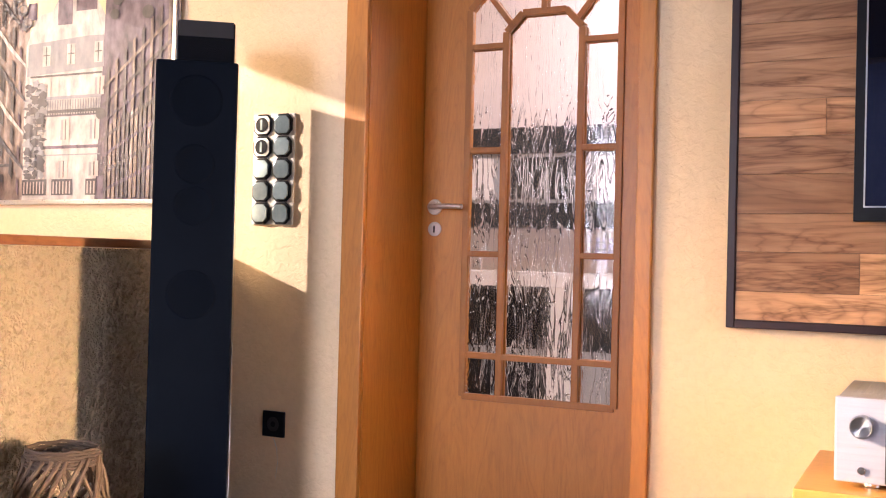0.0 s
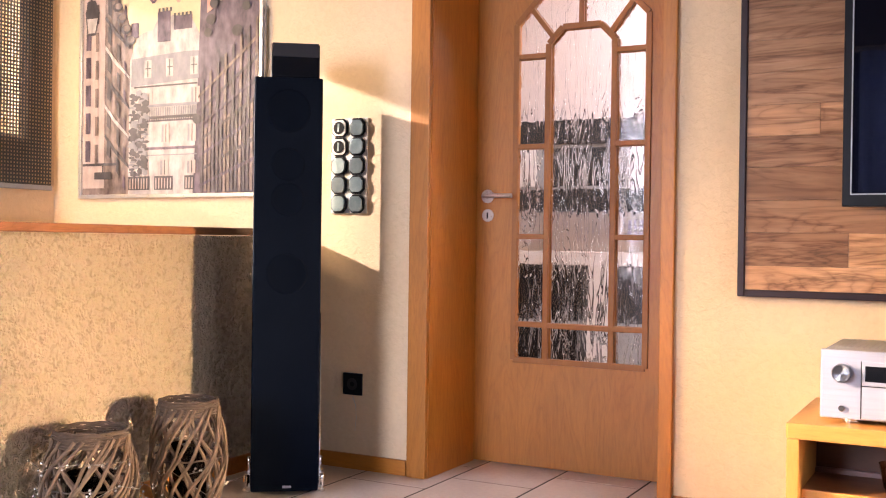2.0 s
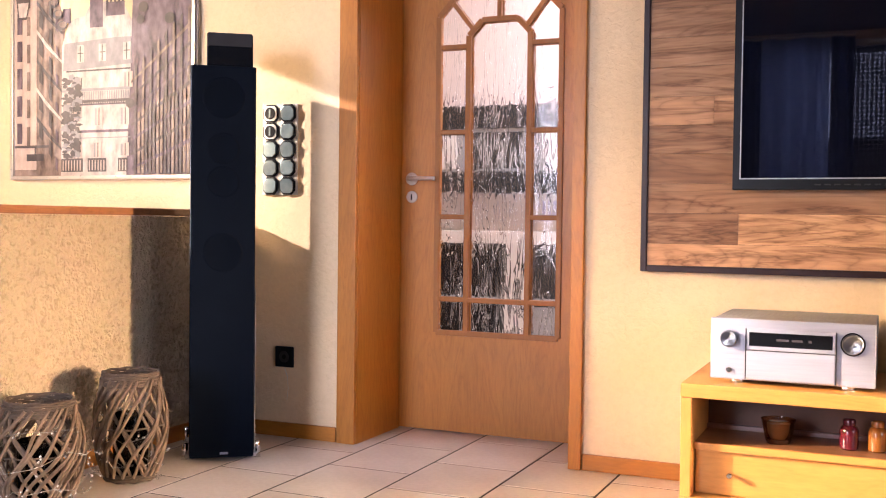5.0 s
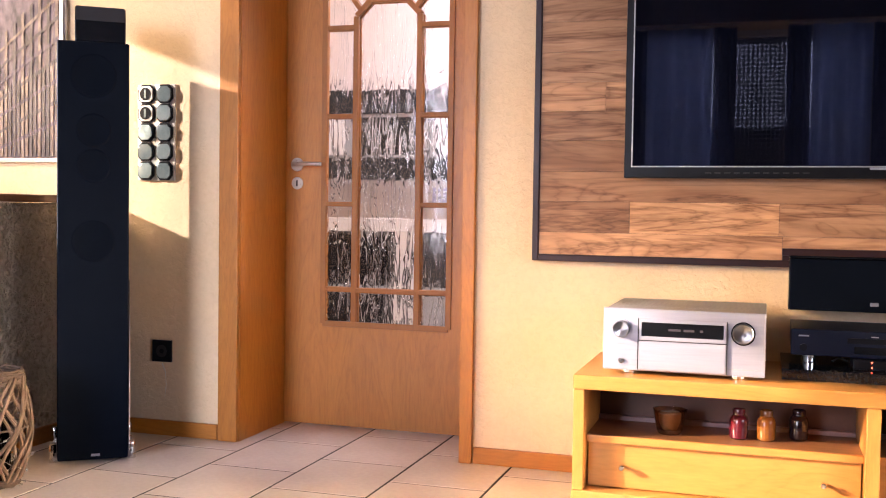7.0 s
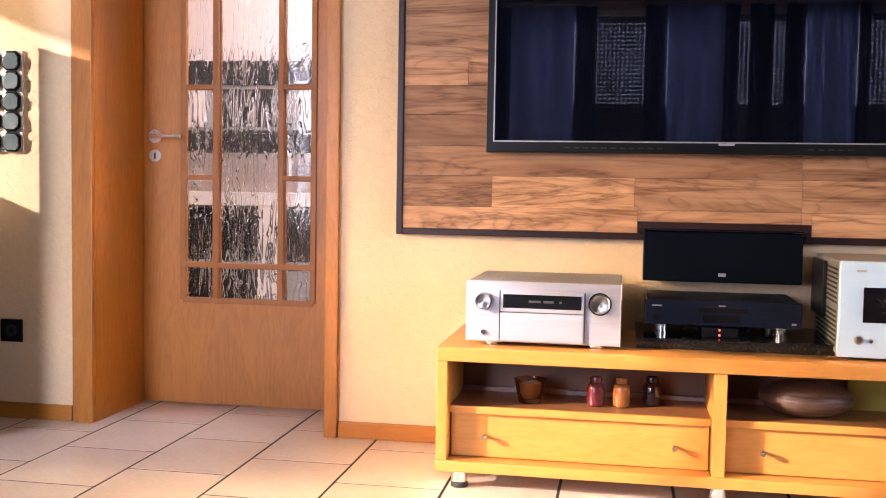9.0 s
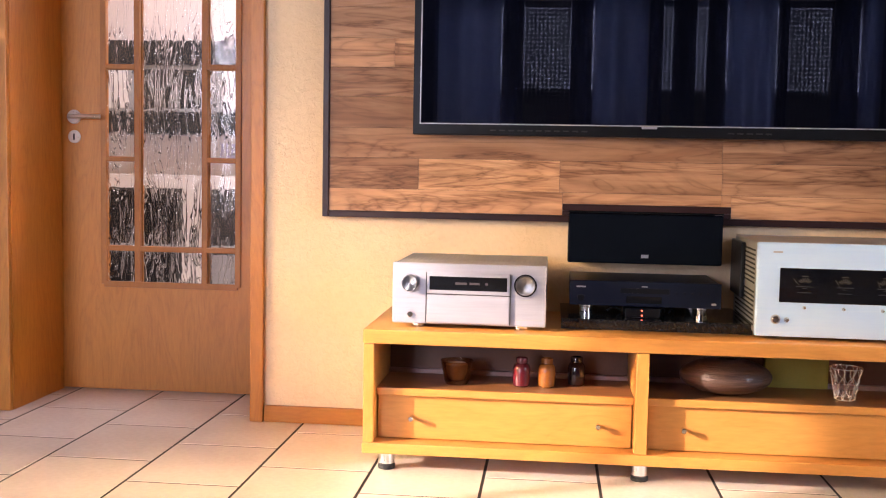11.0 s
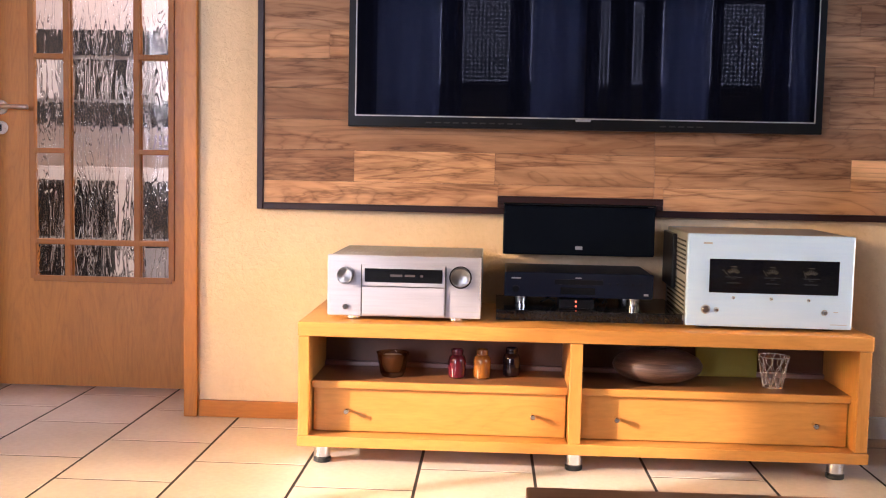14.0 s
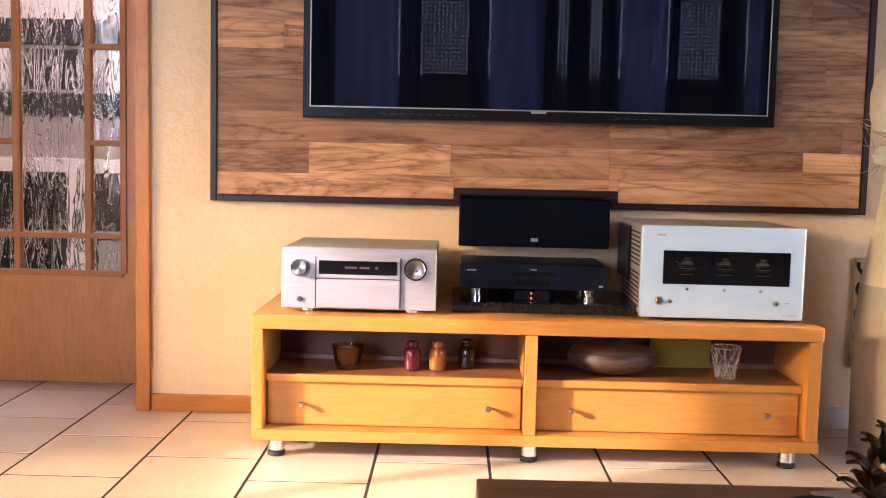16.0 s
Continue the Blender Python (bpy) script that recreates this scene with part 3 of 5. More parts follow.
def curtain(x0, x1, waves, cloth, label):
    c = thing("curtain", label, "curtain", group="curtains at the tall windows")
    n = waves * 8
    line = [(x0 + (x1 - x0) * i / n, YB + 0.10 + 0.035 * math.sin(2 * math.pi * waves * i / n)) for i in range(n + 1)]
    part("drape", prism(line + [(a, b - 0.004) for a, b in line[::-1]], 2.42, "xy", 0.02), cloth, c)
    part("curtain_rail", put(rod(0.012, x0, x1, 12), Matrix.Translation((0, YB + 0.10, 2.46)) @ Matrix.Rotation(radians(90), 4, "Y")), M_STEEL, c)


for a, b, k in ((-1.5, -1.03, 3), (-0.47, -0.28, 1), (0.13, 0.32, 1), (0.80, 0.92, 1), (1.0, 1.20, 1), (1.30, 1.46, 1), (1.88, 1.97, 1), (2.34, 2.56, 1), (2.75, 3.1, 2)):
    curtain(a, b, k, M_CURTAIN, "dark navy floor-length curtain hanging in folds")
for a, b, k in ((-1.025, -0.475, 2), (0.325, 0.795, 2), (1.465, 1.875, 2), (2.565, 2.745, 1)):
    curtain(a, b, k, M_SHEER, "thin navy floor-length curtain glowing with daylight")

# out of view; added so its wavy edge trims the sun patch
cafe = thing("unseen_cafe_curtain", "unseen short cream curtain added to shape the stair window's sun patch", "curtain")
wavy = [(1.60, 1.20)] + [(2.385 + 0.014 * math.sin(q * 1.9) + 0.008 * math.sin(q * 4.3), 1.20 + 0.70 * q / 14) for q in range(15)] + [(1.60, 1.90)]
part("drape", prism(wavy, 0.004, "yz", XL + 0.05), M_CEIL, cafe)
part("curtain_rod", put(rod(0.006, 1.58, 2.42, 10), Matrix.Translation((XL + 0.052, 0, 1.905)) @ Matrix.Rotation(radians(-90), 4, "X")), M_STEEL, cafe)

# unseen drapes, added to keep sun off the rack's right end and low wall
for a, b in ((0.08, 0.60), (1.33, 1.60)):
    drape = thing("sun_block_drape", "unseen cream drape added to block part of the low sun", "curtain")
    fold = [(a + (b - a) * k / 24, 0.012 * math.sin(k * 1.6)) for k in range(25)]
    part("drape", prism([(XL + 0.05 + d, y) for y, d in fold] + [(XL + 0.054 + d, y) for y, d in fold[::-1]], 1.02, "xy", 1.02), M_CEIL, drape)
    part("curtain_rod", put(rod(0.006, a - 0.02, b + 0.02, 10), Matrix.Translation((XL + 0.052, 0, 2.046)) @ Matrix.Rotation(radians(-90), 4, "X")), M_STEEL, drape)

M_BRIGHT = glowing("bright_sky", (1.0, 0.97, 0.93), 2.4)
M_BLUE = glowing("pale_blue_sky", (0.62, 0.69, 1.0), 3.3)
setting("backdrop_west", box(-6.52, -6.5, 3.7, 8.5, -0.3, 6.0), M_BRIGHT, "bright hazy sky beyond the stair window", "sky")
setting("backdrop_garden", box(-4.5, 5.5, -4.31, -4.29, -0.4, 1.72), surface("shaded_hedge", (0.012, 0.022, 0.010), (0.05, 0.075, 0.03), 0.9, 0, 3, 22), "dark hedge beyond the tall windows", "hedge")
setting("backdrop_south", box(-4.5, 5.5, -4.32, -4.3, 1.72, 4.5), M_BLUE, "pale blue sky beyond the tall windows", "sky")

# radiator cover under the stair window
cover = thing("radiator_cover", "plain beige radiator cover under the stair window", "cover")
part("body", box(XL + 0.001, -3.56, 1.2, 2.80, 0.0, 0.945), M_BEIGE, cover)
part("top_board", box(XL + 0.001, -3.54, 1.18, 2.83, 0.945, 0.972, 0.004), M_BEIGE, cover)

# ---- the door ----
LX0, LX1, YD = -1.818, -0.988, 3.615
lin = thing("door_frame", "honey beech door lining with flat casing boards", "door frame", kind="structure")
part("lining_side", box(LX0 - 0.03, LX0, YW - 0.004, YW + 0.36, 0, 2.0), M_OAK, lin)
part("lining_side", box(LX1, LX1 + 0.022, YW - 0.004, YW + 0.36, 0, 2.0), M_OAK, lin)
part("lining_head", box(LX0 - 0.03, LX1 + 0.022, YW - 0.004, YW + 0.36, 2.0, 2.03), M_OAK_X, lin)
part("casing", box(-1.897, LX0 - 0.003, YW - 0.022, YW - 0.002, 0, 2.075, 0.004), M_OAK, lin)
part("casing", box(LX1 + 0.003, -0.940, YW - 0.022, YW - 0.002, 0, 2.075, 0.004), M_OAK, lin)
part("casing_head", box(LX0 - 0.002, LX1 + 0.002, YW - 0.0215, YW - 0.0025, 2.003, 2.075, 0.004), M_OAK_X, lin)
part("stop", box(LX0, LX0 + 0.012, YD + 0.045, YD + 0.058, 0, 2.0), M_OAK, lin)

door = thing("door_1", "closed honey beech door with octagonal rain-glass lights", "door", kind="structure")
GX0, GX1, GZ0, GZ1, GZC, CUT = -1.652, -1.142, 0.402, 1.662, 1.776, 0.108
leaf = bmesh.new()
for outline in ([(LX0 + 0.003, 0.006), (GX0, 0.006), (GX0, 1.985), (LX0 + 0.003, 1.985)], [(GX1, 0.006), (LX1 - 0.003, 0.006), (LX1 - 0.003, 1.985), (GX1, 1.985)],
                [(GX0, 0.006), (GX1, 0.006), (GX1, GZ0), (GX0, GZ0)], [(GX0, GZ1), (GX0 + CUT, GZC), (GX1 - CUT, GZC), (GX1, GZ1), (GX1, 1.985), (GX0, 1.985)]):
    piece = bpy.data.meshes.new("tmp")
    pb = prism(outline, 0.04, "xz", YD)
    pb.to_mesh(piece)
    pb.free()
    leaf.from_mesh(piece)
    bpy.data.meshes.remove(piece)
leaf_ob = part("leaf", leaf, M_OAK, door)
V0, V1, ZA, ZB = -1.5245, -1.2690, 1.582, 1.640
ring = [(GX0, GZ0), (GX0, GZ1), (GX0 + CUT, GZC), (GX1 - CUT, GZC), (GX1, GZ1), (GX1, GZ0)]
for a, b in zip(ring, ring[1:] + ring[:1]):
    part("glazing_bead", strip(a, b, 0.022, 0.014, YD + 0.006, 0.003), M_MUNTIN, leaf_ob)
ARCH0, ARCH1 = V0 + 0.055, V1 - 0.055
cx = (GX0 + GX1) / 2
bars = [((V0, GZ0), (V0, ZA)), ((V1, GZ0), (V1, ZA)), ((V0, ZA), (ARCH0, ZB)), ((ARCH0, ZB), (ARCH1, ZB)), ((ARCH1, ZB), (V1, ZA)),
        ((cx, ZB), (cx, GZC)), ((V0 + 0.02, ZA + 0.02), (GX0 + 0.055, GZ1 + 0.058)), ((V1 - 0.02, ZA + 0.02), (GX1 - 0.055, GZ1 + 0.058)), ((V0, 0.535), (V1, 0.535))]
for z in (1.540, 1.203, 0.866, 0.536):
    bars += [((GX0, z), (V0, z)), ((V1, z), (GX1, z))]
for n, (a, b) in enumerate(bars):
    part("muntin", strip(a, b, 0.019 if n > 4 else 0.022, 0.016 - 0.0006 * (n % 4), YD + 0.010, 0.003), M_MUNTIN, leaf_ob)
    part("muntin", strip(a, b, 0.019 if n > 4 else 0.022, 0.012 - 0.0006 * (n % 4), YD + 0.034, 0.002), M_MUNTIN, leaf_ob)
panes = [[(V0, 0.535), (V0, ZA), (ARCH0, ZB), (ARCH1, ZB), (V1, ZA), (V1, 0.535)], [(V0, GZ0), (V0, 0.535), (V1, 0.535), (V1, GZ0)]]
zs = [GZ0, 0.536, 0.866, 1.203, 1.540]
for z0, z1 in zip(zs, zs[1:]):
    panes += [[(GX0, z0), (GX0, z1), (V0, z1), (V0, z0)], [(V1, z0), (V1, z1), (GX1, z1), (GX1, z0)]]
panes += [[(GX0, 1.54), (GX0, GZ1), (GX0 + 0.055, GZ1 + 0.058), (V0, ZA), (V0, 1.54)], [(GX1, 1.54), (GX1, GZ1), (GX1 - 0.055, GZ1 + 0.058), (V1, ZA), (V1, 1.54)],
          [(GX0 + 0.055, GZ1 + 0.058), (GX0 + CUT, GZC), (cx, GZC), (cx, ZB), (ARCH0, ZB), (V0, ZA)], [(GX1 - 0.055, GZ1 + 0.058), (GX1 - CUT, GZC), (cx, GZC), (cx, ZB), (ARCH1, ZB), (V1, ZA)]]
for outline in panes:
    p = part("pane", prism(outline, 0.004, "xz", YD + 0.016), M_RAIN, door, "clear rain-patterned glass pane")
    p.visible_shadow = False
lever = part("door_handle", put(rod(0.026, 0, 0.008, 28, 0.002), Matrix.Translation((-1.766, YD, 1.018)) @ Matrix.Rotation(radians(90), 4, "X")), M_STEEL, door, "satin steel lever handle on a round rose", True)
part("lever", tube([(-1.766, YD - 0.006, 1.018), (-1.766, YD - 0.042, 1.018), (-1.757, YD - 0.052, 1.018), (-1.70, YD - 0.054, 1.018), (-1.645, YD - 0.052, 1.017)], 0.0085, 10), M_STEEL, lever, smooth=True)
rose = part("key_rose", put(rod(0.024, 0, 0.007, 28, 0.002), Matrix.Translation((-1.765, YD, 0.945)) @ Matrix.Rotation(radians(90), 4, "X")), M_STEEL, door, "round satin steel keyhole rose", True)
part("keyhole", box(-1.768, -1.762, YD - 0.009, YD - 0.0072, 0.933, 0.956, 0.0005), M_BLACK, rose)

# ---- the hall behind the glass ----
HY = 5.3
setting("hall_floor", box(-3.6, 0.6, YW + 0.5, HY + 0.2, -0.08, 0.0), M_TILE, "pale tiled hall floor behind the glazed door", "floor")
setting("hall_wall_back", box(-3.6, 0.6, HY, HY + 0.15, 0, TOP), M_HALL, "white hall wall behind the glazed door", "wall")
setting("hall_wall_west", box(-3.75, -3.6, YW + 0.34, HY + 0.15, 0, TOP), M_HALL, "white hall side wall", "wall")
setting("hall_wall_east", box(0.6, 0.75, YW + 0.34, HY + 0.15, 0, TOP), M_HALL, "white hall side wall", "wall")
setting("hall_ceiling", box(-3.75, 0.75, YW + 0.34, HY + 0.15, TOP, TOP + 0.12), M_CEIL, "white hall ceiling", "ceiling")
M_SLATE = surface("slate_grey_lacquer", (0.016, 0.019, 0.022), (0.030, 0.034, 0.038), 0.4)
M_MIDGREY = surface("mid_grey_lacquer", (0.30, 0.31, 0.32), (0.40, 0.41, 0.42), 0.4)
shelf_unit = thing("wall_cabinet", "slate grey wall cabinet with pale doors in the hall", "cabinet")
part("top_panel", box(-3.0, -0.9, HY - 0.22, HY - 0.001, 1.36, 1.485, 0.004), M_SLATE, shelf_unit)
part("body", box(-3.0, -0.9, HY - 0.20, HY - 0.001, 1.125, 1.36), M_MIDGREY, shelf_unit)
part("bottom_panel", box(-3.0, -0.9, HY - 0.22, HY - 0.001, 1.01, 1.125, 0.004), M_SLATE, shelf_unit)
for k in range(5):
    part("front_panel", box(-2.95 + k * 0.42, -2.62 + k * 0.42, HY - 0.213, HY - 0.201, 1.14, 1.34, 0.003), M_WHITE if k % 2 else M_SLATE, shelf_unit)
side = thing("sideboard", "dark grey hall sideboard with a white top and centre post", "sideboard")
part("top_board", box(-3.0, -0.9, HY - 0.42, HY - 0.001, 0.735, 0.80, 0.004), M_WHITE, side, "white sideboard top")
part("body", box(-2.95, -0.95, HY - 0.40, HY - 0.001, 0.06, 0.735), M_SLATE, side)
part("post", box(-1.83, -1.70, HY - 0.414, HY - 0.401, 0.06, 0.735, 0.003), M_WHITE, side, "white upright post")
part("rail", box(-2.95, -0.95, HY - 0.4105, HY - 0.4005, 0.42, 0.455, 0.002), M_MIDGREY, side)
part("door", box(-2.9, -1.86, HY - 0.408, HY - 0.4, 0.46, 0.72, 0.003), M_BLACK, side)
part("door", box(-2.9, -1.86, HY - 0.408, HY - 0.4, 0.08, 0.41, 0.003), M_BLACK, side)
part("door", box(-1.68, -1.0, HY - 0.408, HY - 0.4, 0.08, 0.41, 0.003), M_MIDGREY, side)
note = thing("notice", "small pale violet paper notice on the hall wall", "paper", pose(-1.70, HY - 0.003, 0.86))
part("sheet", box(-0.07, 0.07, 0, 0.002, 0, 0.11), surface("violet_paper", (0.62, 0.56, 0.74), (0.68, 0.62, 0.80), 0.8), note)
for k in range(3):
    part("text_bar", box(-0.05, 0.05, -0.0012, -0.0002, 0.02 + 0.03 * k, 0.03 + 0.03 * k), M_GREYWALL, note)

# ---- the walnut panel and the television ----
board = thing("wall_panel", "walnut plank wall panel with a dark brown border", "wall panel")
PX0, PX1, PZ0, PZ1, NX0, NX1, NZ = -0.741, 1.328, 0.690, 2.10, 0.050, 0.527, 0.7285
part("backing", prism([(PX0, PZ0), (NX0, PZ0), (NX0, NZ), (NX1, NZ), (NX1, PZ0), (PX1, PZ0), (PX1, PZ1), (PX0, PZ1)], 0.024, "xz", YW - 0.025), M_WENGE, board)
FW, FY = 0.021, YW - 0.044
for x0, x1, z0, z1 in ((PX0, PX0 + FW, PZ0, PZ1), (PX1 - FW, PX1, PZ0, PZ1), (PX0 + FW, NX0, PZ0, PZ0 + FW), (NX1, PX1 - FW, PZ0, PZ0 + FW),
                       (NX0 - FW, NX1 + FW, NZ - 0.002, NZ + FW - 0.002), (NX0 - FW, NX0, PZ0 + FW, NZ - 0.002), (NX1, NX1 + FW, PZ0 + FW, NZ - 0.002), (PX0 + FW, PX1 - FW, PZ1 - FW, PZ1)):
    part("border_strip", box(x0, x1, FY, YW - 0.0255, z0, z1, 0.003), M_WENGE, board)
ROWS_Z = [PZ0 + FW, 0.783, 0.882, 0.978, 1.076, 1.169, 1.261]
while ROWS_Z[-1] < PZ1 - FW - 0.02:
    ROWS_Z.append(min(ROWS_Z[-1] + 0.0965, PZ1 - FW))
BREAKS = [(0.518,), (-0.43, 0.018, 0.518, 1.124), (0.516, 1.24), (-0.18, 0.42, 1.05), (-0.30, 0.30, 1.18), (-0.512, 0.7), (-0.22, 1.13), (0.25,)]
planks = []
for r, (z0, z1) in enumerate(zip(ROWS_Z, ROWS_Z[1:])):
    cuts = [PX0 + FW, *BREAKS[r % len(BREAKS)], PX1 - FW]
    if r == 0:
        planks += [(PX0 + FW, NX0 - FW, z0, z1), (NX0 - FW, 0.518, NZ + FW - 0.002, z1), (0.518, NX1 + FW, NZ + FW - 0.002, z1), (NX1 + FW, PX1 - FW, z0, z1)]
        continue
    planks += [(a, b, z0, z1) for a, b in zip(cuts, cuts[1:])]
for x0, x1, z0, z1 in planks:
    part("plank", box(x0 + 0.0004, x1 - 0.0004, YW - 0.0375, YW - 0.0255, z0 + 0.0004, z1 - 0.0004, 0.0006), M_SAPWOOD if (z0, x1) == (0.783, 0.018) or (z0, x0) == (0.783, 1.124) else M_WALNUT, board)

tv = thing("television", "large flat black television, switched off, on the walnut panel", "television")
TX0, TX1, TZ0, TZ1, TY = -0.443, 1.010, 0.956, 1.80, 3.165
part("back_cover", box(TX0 + 0.03, TX1 - 0.03, TY + 0.032, YW - 0.039, TZ0 + 0.05, TZ1 - 0.05, 0.008), M_BLACK, tv)
part("housing", box(TX0, TX1, TY + 0.002, TY + 0.034, TZ0, TZ1, 0.003), M_BLACK, tv)
part("screen", box(TX0 + 0.026, TX1 - 0.026, TY - 0.0005, TY + 0.0015, TZ0 + 0.037, TZ1 - 0.026), M_SCREEN, tv, "dark glossy screen")
for a, b, c, e in ((TX0 + 0.022, TX0 + 0.0255, TZ0 + 0.033, TZ1 - 0.022), (TX1 - 0.0255, TX1 - 0.022, TZ0 + 0.033, TZ1 - 0.022), (TX0 + 0.0256, TX1 - 0.0256, TZ0 + 0.033, TZ0 + 0.0365)):
    part("screen_trim", box(a, b, TY - 0.0015, TY + 0.0018, c, e, 0.0004), M_SILVER_TOP, tv, "thin silver trim line")
part("logo_plate", box(0.262, 0.308, TY - 0.003, TY + 0.0018, TZ0 + 0.026, TZ0 + 0.0325, 0.0006), M_SILVER, tv)
for k in range(16):
    x = -0.20 + k * 0.028 if k < 11 else 0.52 + (k - 11) * 0.028
    part("vent_slot", box(x, x + 0.018, TY - 0.0004, TY + 0.0018, TZ0 + 0.014, TZ0 + 0.018), M_RUBBER, tv)

# ---- centre loudspeaker in the notch ----
cs = thing("centre_speaker", "black wall-hung centre loudspeaker with cloth grille", "loudspeaker", pose(0.2785, 3.105, 0.573, -2, 0, 0))
part("cabinet", box(-0.231, 0.231, 0.018, 0.13, 0.0, 0.152, 0.004), M_LACQUER, cs)
part("grille", box(-0.229, 0.229, 0.0, 0.0175, 0.002, 0.149, 0.005), M_CLOTH, cs)
part("badge", box(-0.011, 0.011, -0.0018, -0.0002, 0.019, 0.029, 0.0006), M_SILVER, cs, "small silver badge")
part("wall_bracket", box(-0.06, 0.06, 0.128, 0.158, 0.04, 0.11, 0.003), M_BLACK, cs)
# dark lip and backing, added to fill the gap above the speaker
part("dark_lip", box(-0.232, 0.232, 0.004, 0.132, 0.1525, 0.159, 0.002), M_LACQUER, cs)

part("dark_backing", box(-0.225, 0.225, 0.131, 0.157, 0.09, 0.172, 0.002), M_BLACK, cs)

# ---- the media rack ----
RX0, RX1, RY0, RY1 = -0.514, 1.043, 2.74, 3.235
rack = thing("media_rack", "low pale beech media rack with two drawers and open shelf", "media rack")
part("top_board", box(RX0, RX1, RY0, RY1, 0.364, 0.404, 0.005), M_RACK, rack)
part("bottom_board", box(RX0, RX1, RY0, RY1, 0.055, 0.086, 0.004), M_RACK, rack)
for a, b in ((RX0 + 0.002, RX0 + 0.032), (0.234, 0.268), (RX1 - 0.038, RX1 - 0.004)):
    part("side_panel", box(a, b, RY0 + 0.003, RY1, 0.0865, 0.3635, 0.003), M_RACK_Z, rack)
for a, b in ((RX0 + 0.033, 0.233), (0.269, RX1 - 0.039)):
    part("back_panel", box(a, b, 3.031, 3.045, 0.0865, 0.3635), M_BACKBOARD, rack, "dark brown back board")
for a, b in ((RX0 + 0.033, 0.233), (0.269, RX1 - 0.039)):
    part("shelf", box(a, b, RY0 + 0.0565, 3.03, 0.213, 0.232), M_SHELF, rack, "beech shelf board coloured dark brown for the rack's inner shade")
    part("shelf_edge", box(a, b, RY0 + 0.042, RY0 + 0.056, 0.2125, 0.2335, 0.003), M_RACK, rack, "pale beech edging")
    part("batten", box(a, b, 3.012, 3.0295, 0.2325, 0.246, 0.002), M_BATTEN, rack, "mauve-grey rear batten")
    dr = part("drawer", box(a + 0.003, b - 0.003, RY0 + 0.058, RY0 + 0.076, 0.088, 0.2115, 0.003), M_RACK, rack)
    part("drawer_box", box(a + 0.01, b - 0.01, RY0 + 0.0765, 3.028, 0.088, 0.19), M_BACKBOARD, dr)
    for x in (a + 0.10, b - 0.095):
        knob = put(lathe([(0, 0), (0.0045, 0), (0.0045, 0.018), (0.0075, 0.02), (0.0078, 0.03), (0.006, 0.032), (0, 0.032)], 16), Matrix.Translation((x, RY0 + 0.0578, 0.150)) @ Matrix.Rotation(radians(90), 4, "X"))
        part("drawer_knob", knob, M_CHROME, dr, "small chrome knob", True)
for x in (-0.452, 0.256, 0.975):
    for y in (2.80, 3.18):
        ft = part("foot", put(rod(0.0235, 0.014, 0.0548), Matrix.Translation((x, y, 0))), M_CHROME, rack, "chrome cylinder foot", True)
        part("foot_pad", put(rod(0.0245, 0.0, 0.0138), Matrix.Translation((x, y, 0))), M_RUBBER, ft, "black rubber pad", True)
RT = 0.404

# ---- silver receiver ----
avr = thing("receiver", "silver home-cinema receiver with two large dials", "receiver", pose(-0.228, 2.80, RT, 0, 0, -0.6))
part("casing", box(-0.212, 0.212, 0.012, 0.375, 0.014, 0.180, 0.004), M_SILVER_TOP, avr, "grey vented metal casing")
front = part("front_panel", box(-0.2145, 0.2145, -0.002, 0.0115, 0.012, 0.183, 0.004), M_SILVER, avr, "brushed silver front panel")
part("flap", box(-0.117, 0.115, -0.0085, -0.0025, 0.016, 0.096, 0.003), M_SILVER, avr, "silver drop-down flap")
win = part("display_frame", box(-0.117, 0.115, -0.0085, -0.0025, 0.0975, 0.157, 0.003), M_SILVER, avr)
part("display", box(-0.109, 0.107, -0.0105, -0.0088, 0.109, 0.147, 0.001), M_LACQUER, win, "black display window")
for x0, x1 in ((-0.037, -0.004), (0.003, 0.031), (0.046, 0.054)):
    part("display_bar", box(x0, x1, -0.0114, -0.0108, 0.1255, 0.1315), M_DISPLAY, win)


def dial(parent, x, z, r, depth, mat, ring):
    at = Matrix.Translation((x, -0.0022, z)) @ Matrix.Rotation(radians(90), 4, "X")
    k = part("dial", put(lathe([(0, 0), (r, 0), (r, depth * 0.85), (r * 0.94, depth), (r * 0.86, depth), (r * 0.82, depth * 0.93), (0.0005, depth * 0.9)], 40), Matrix()), mat, parent, "turned aluminium dial", True, at)
    part("dial_ring", put(lathe([(r * 1.02, 0.0002), (r * 1.16, 0.0002), (r * 1.16, 0.003), (r * 1.02, 0.003)], 40), Matrix()), ring, k, "", True)


M_SPUN, sn, sl, sb = material("spun_aluminium")
sb.inputs["Base Color"].default_value = (0.30, 0.30, 0.31, 1)
sb.inputs["Metallic"].default_value, sb.inputs["Roughness"].default_value = 1.0, 0.3
sb.inputs["Anisotropic"].default_value = 0.9
around = sn.new("ShaderNodeTangent")
around.direction_type, around.axis = "RADIAL", "Z"
sl.new(around.outputs[0], sb.inputs["Tangent"])
dial(avr, -0.163, 0.126, 0.023, 0.026, M_SPUN, M_SILVER)
dial(avr, 0.157, 0.127, 0.027, 0.010, M_SPUN, M_BLACK)
part("power_button", put(rod(0.0075, 0, 0.006, 20), Matrix.Translation((-0.163, -0.0022, 0.038)) @ Matrix.Rotation(radians(90), 4, "X")), M_CHROME, avr, "", True)
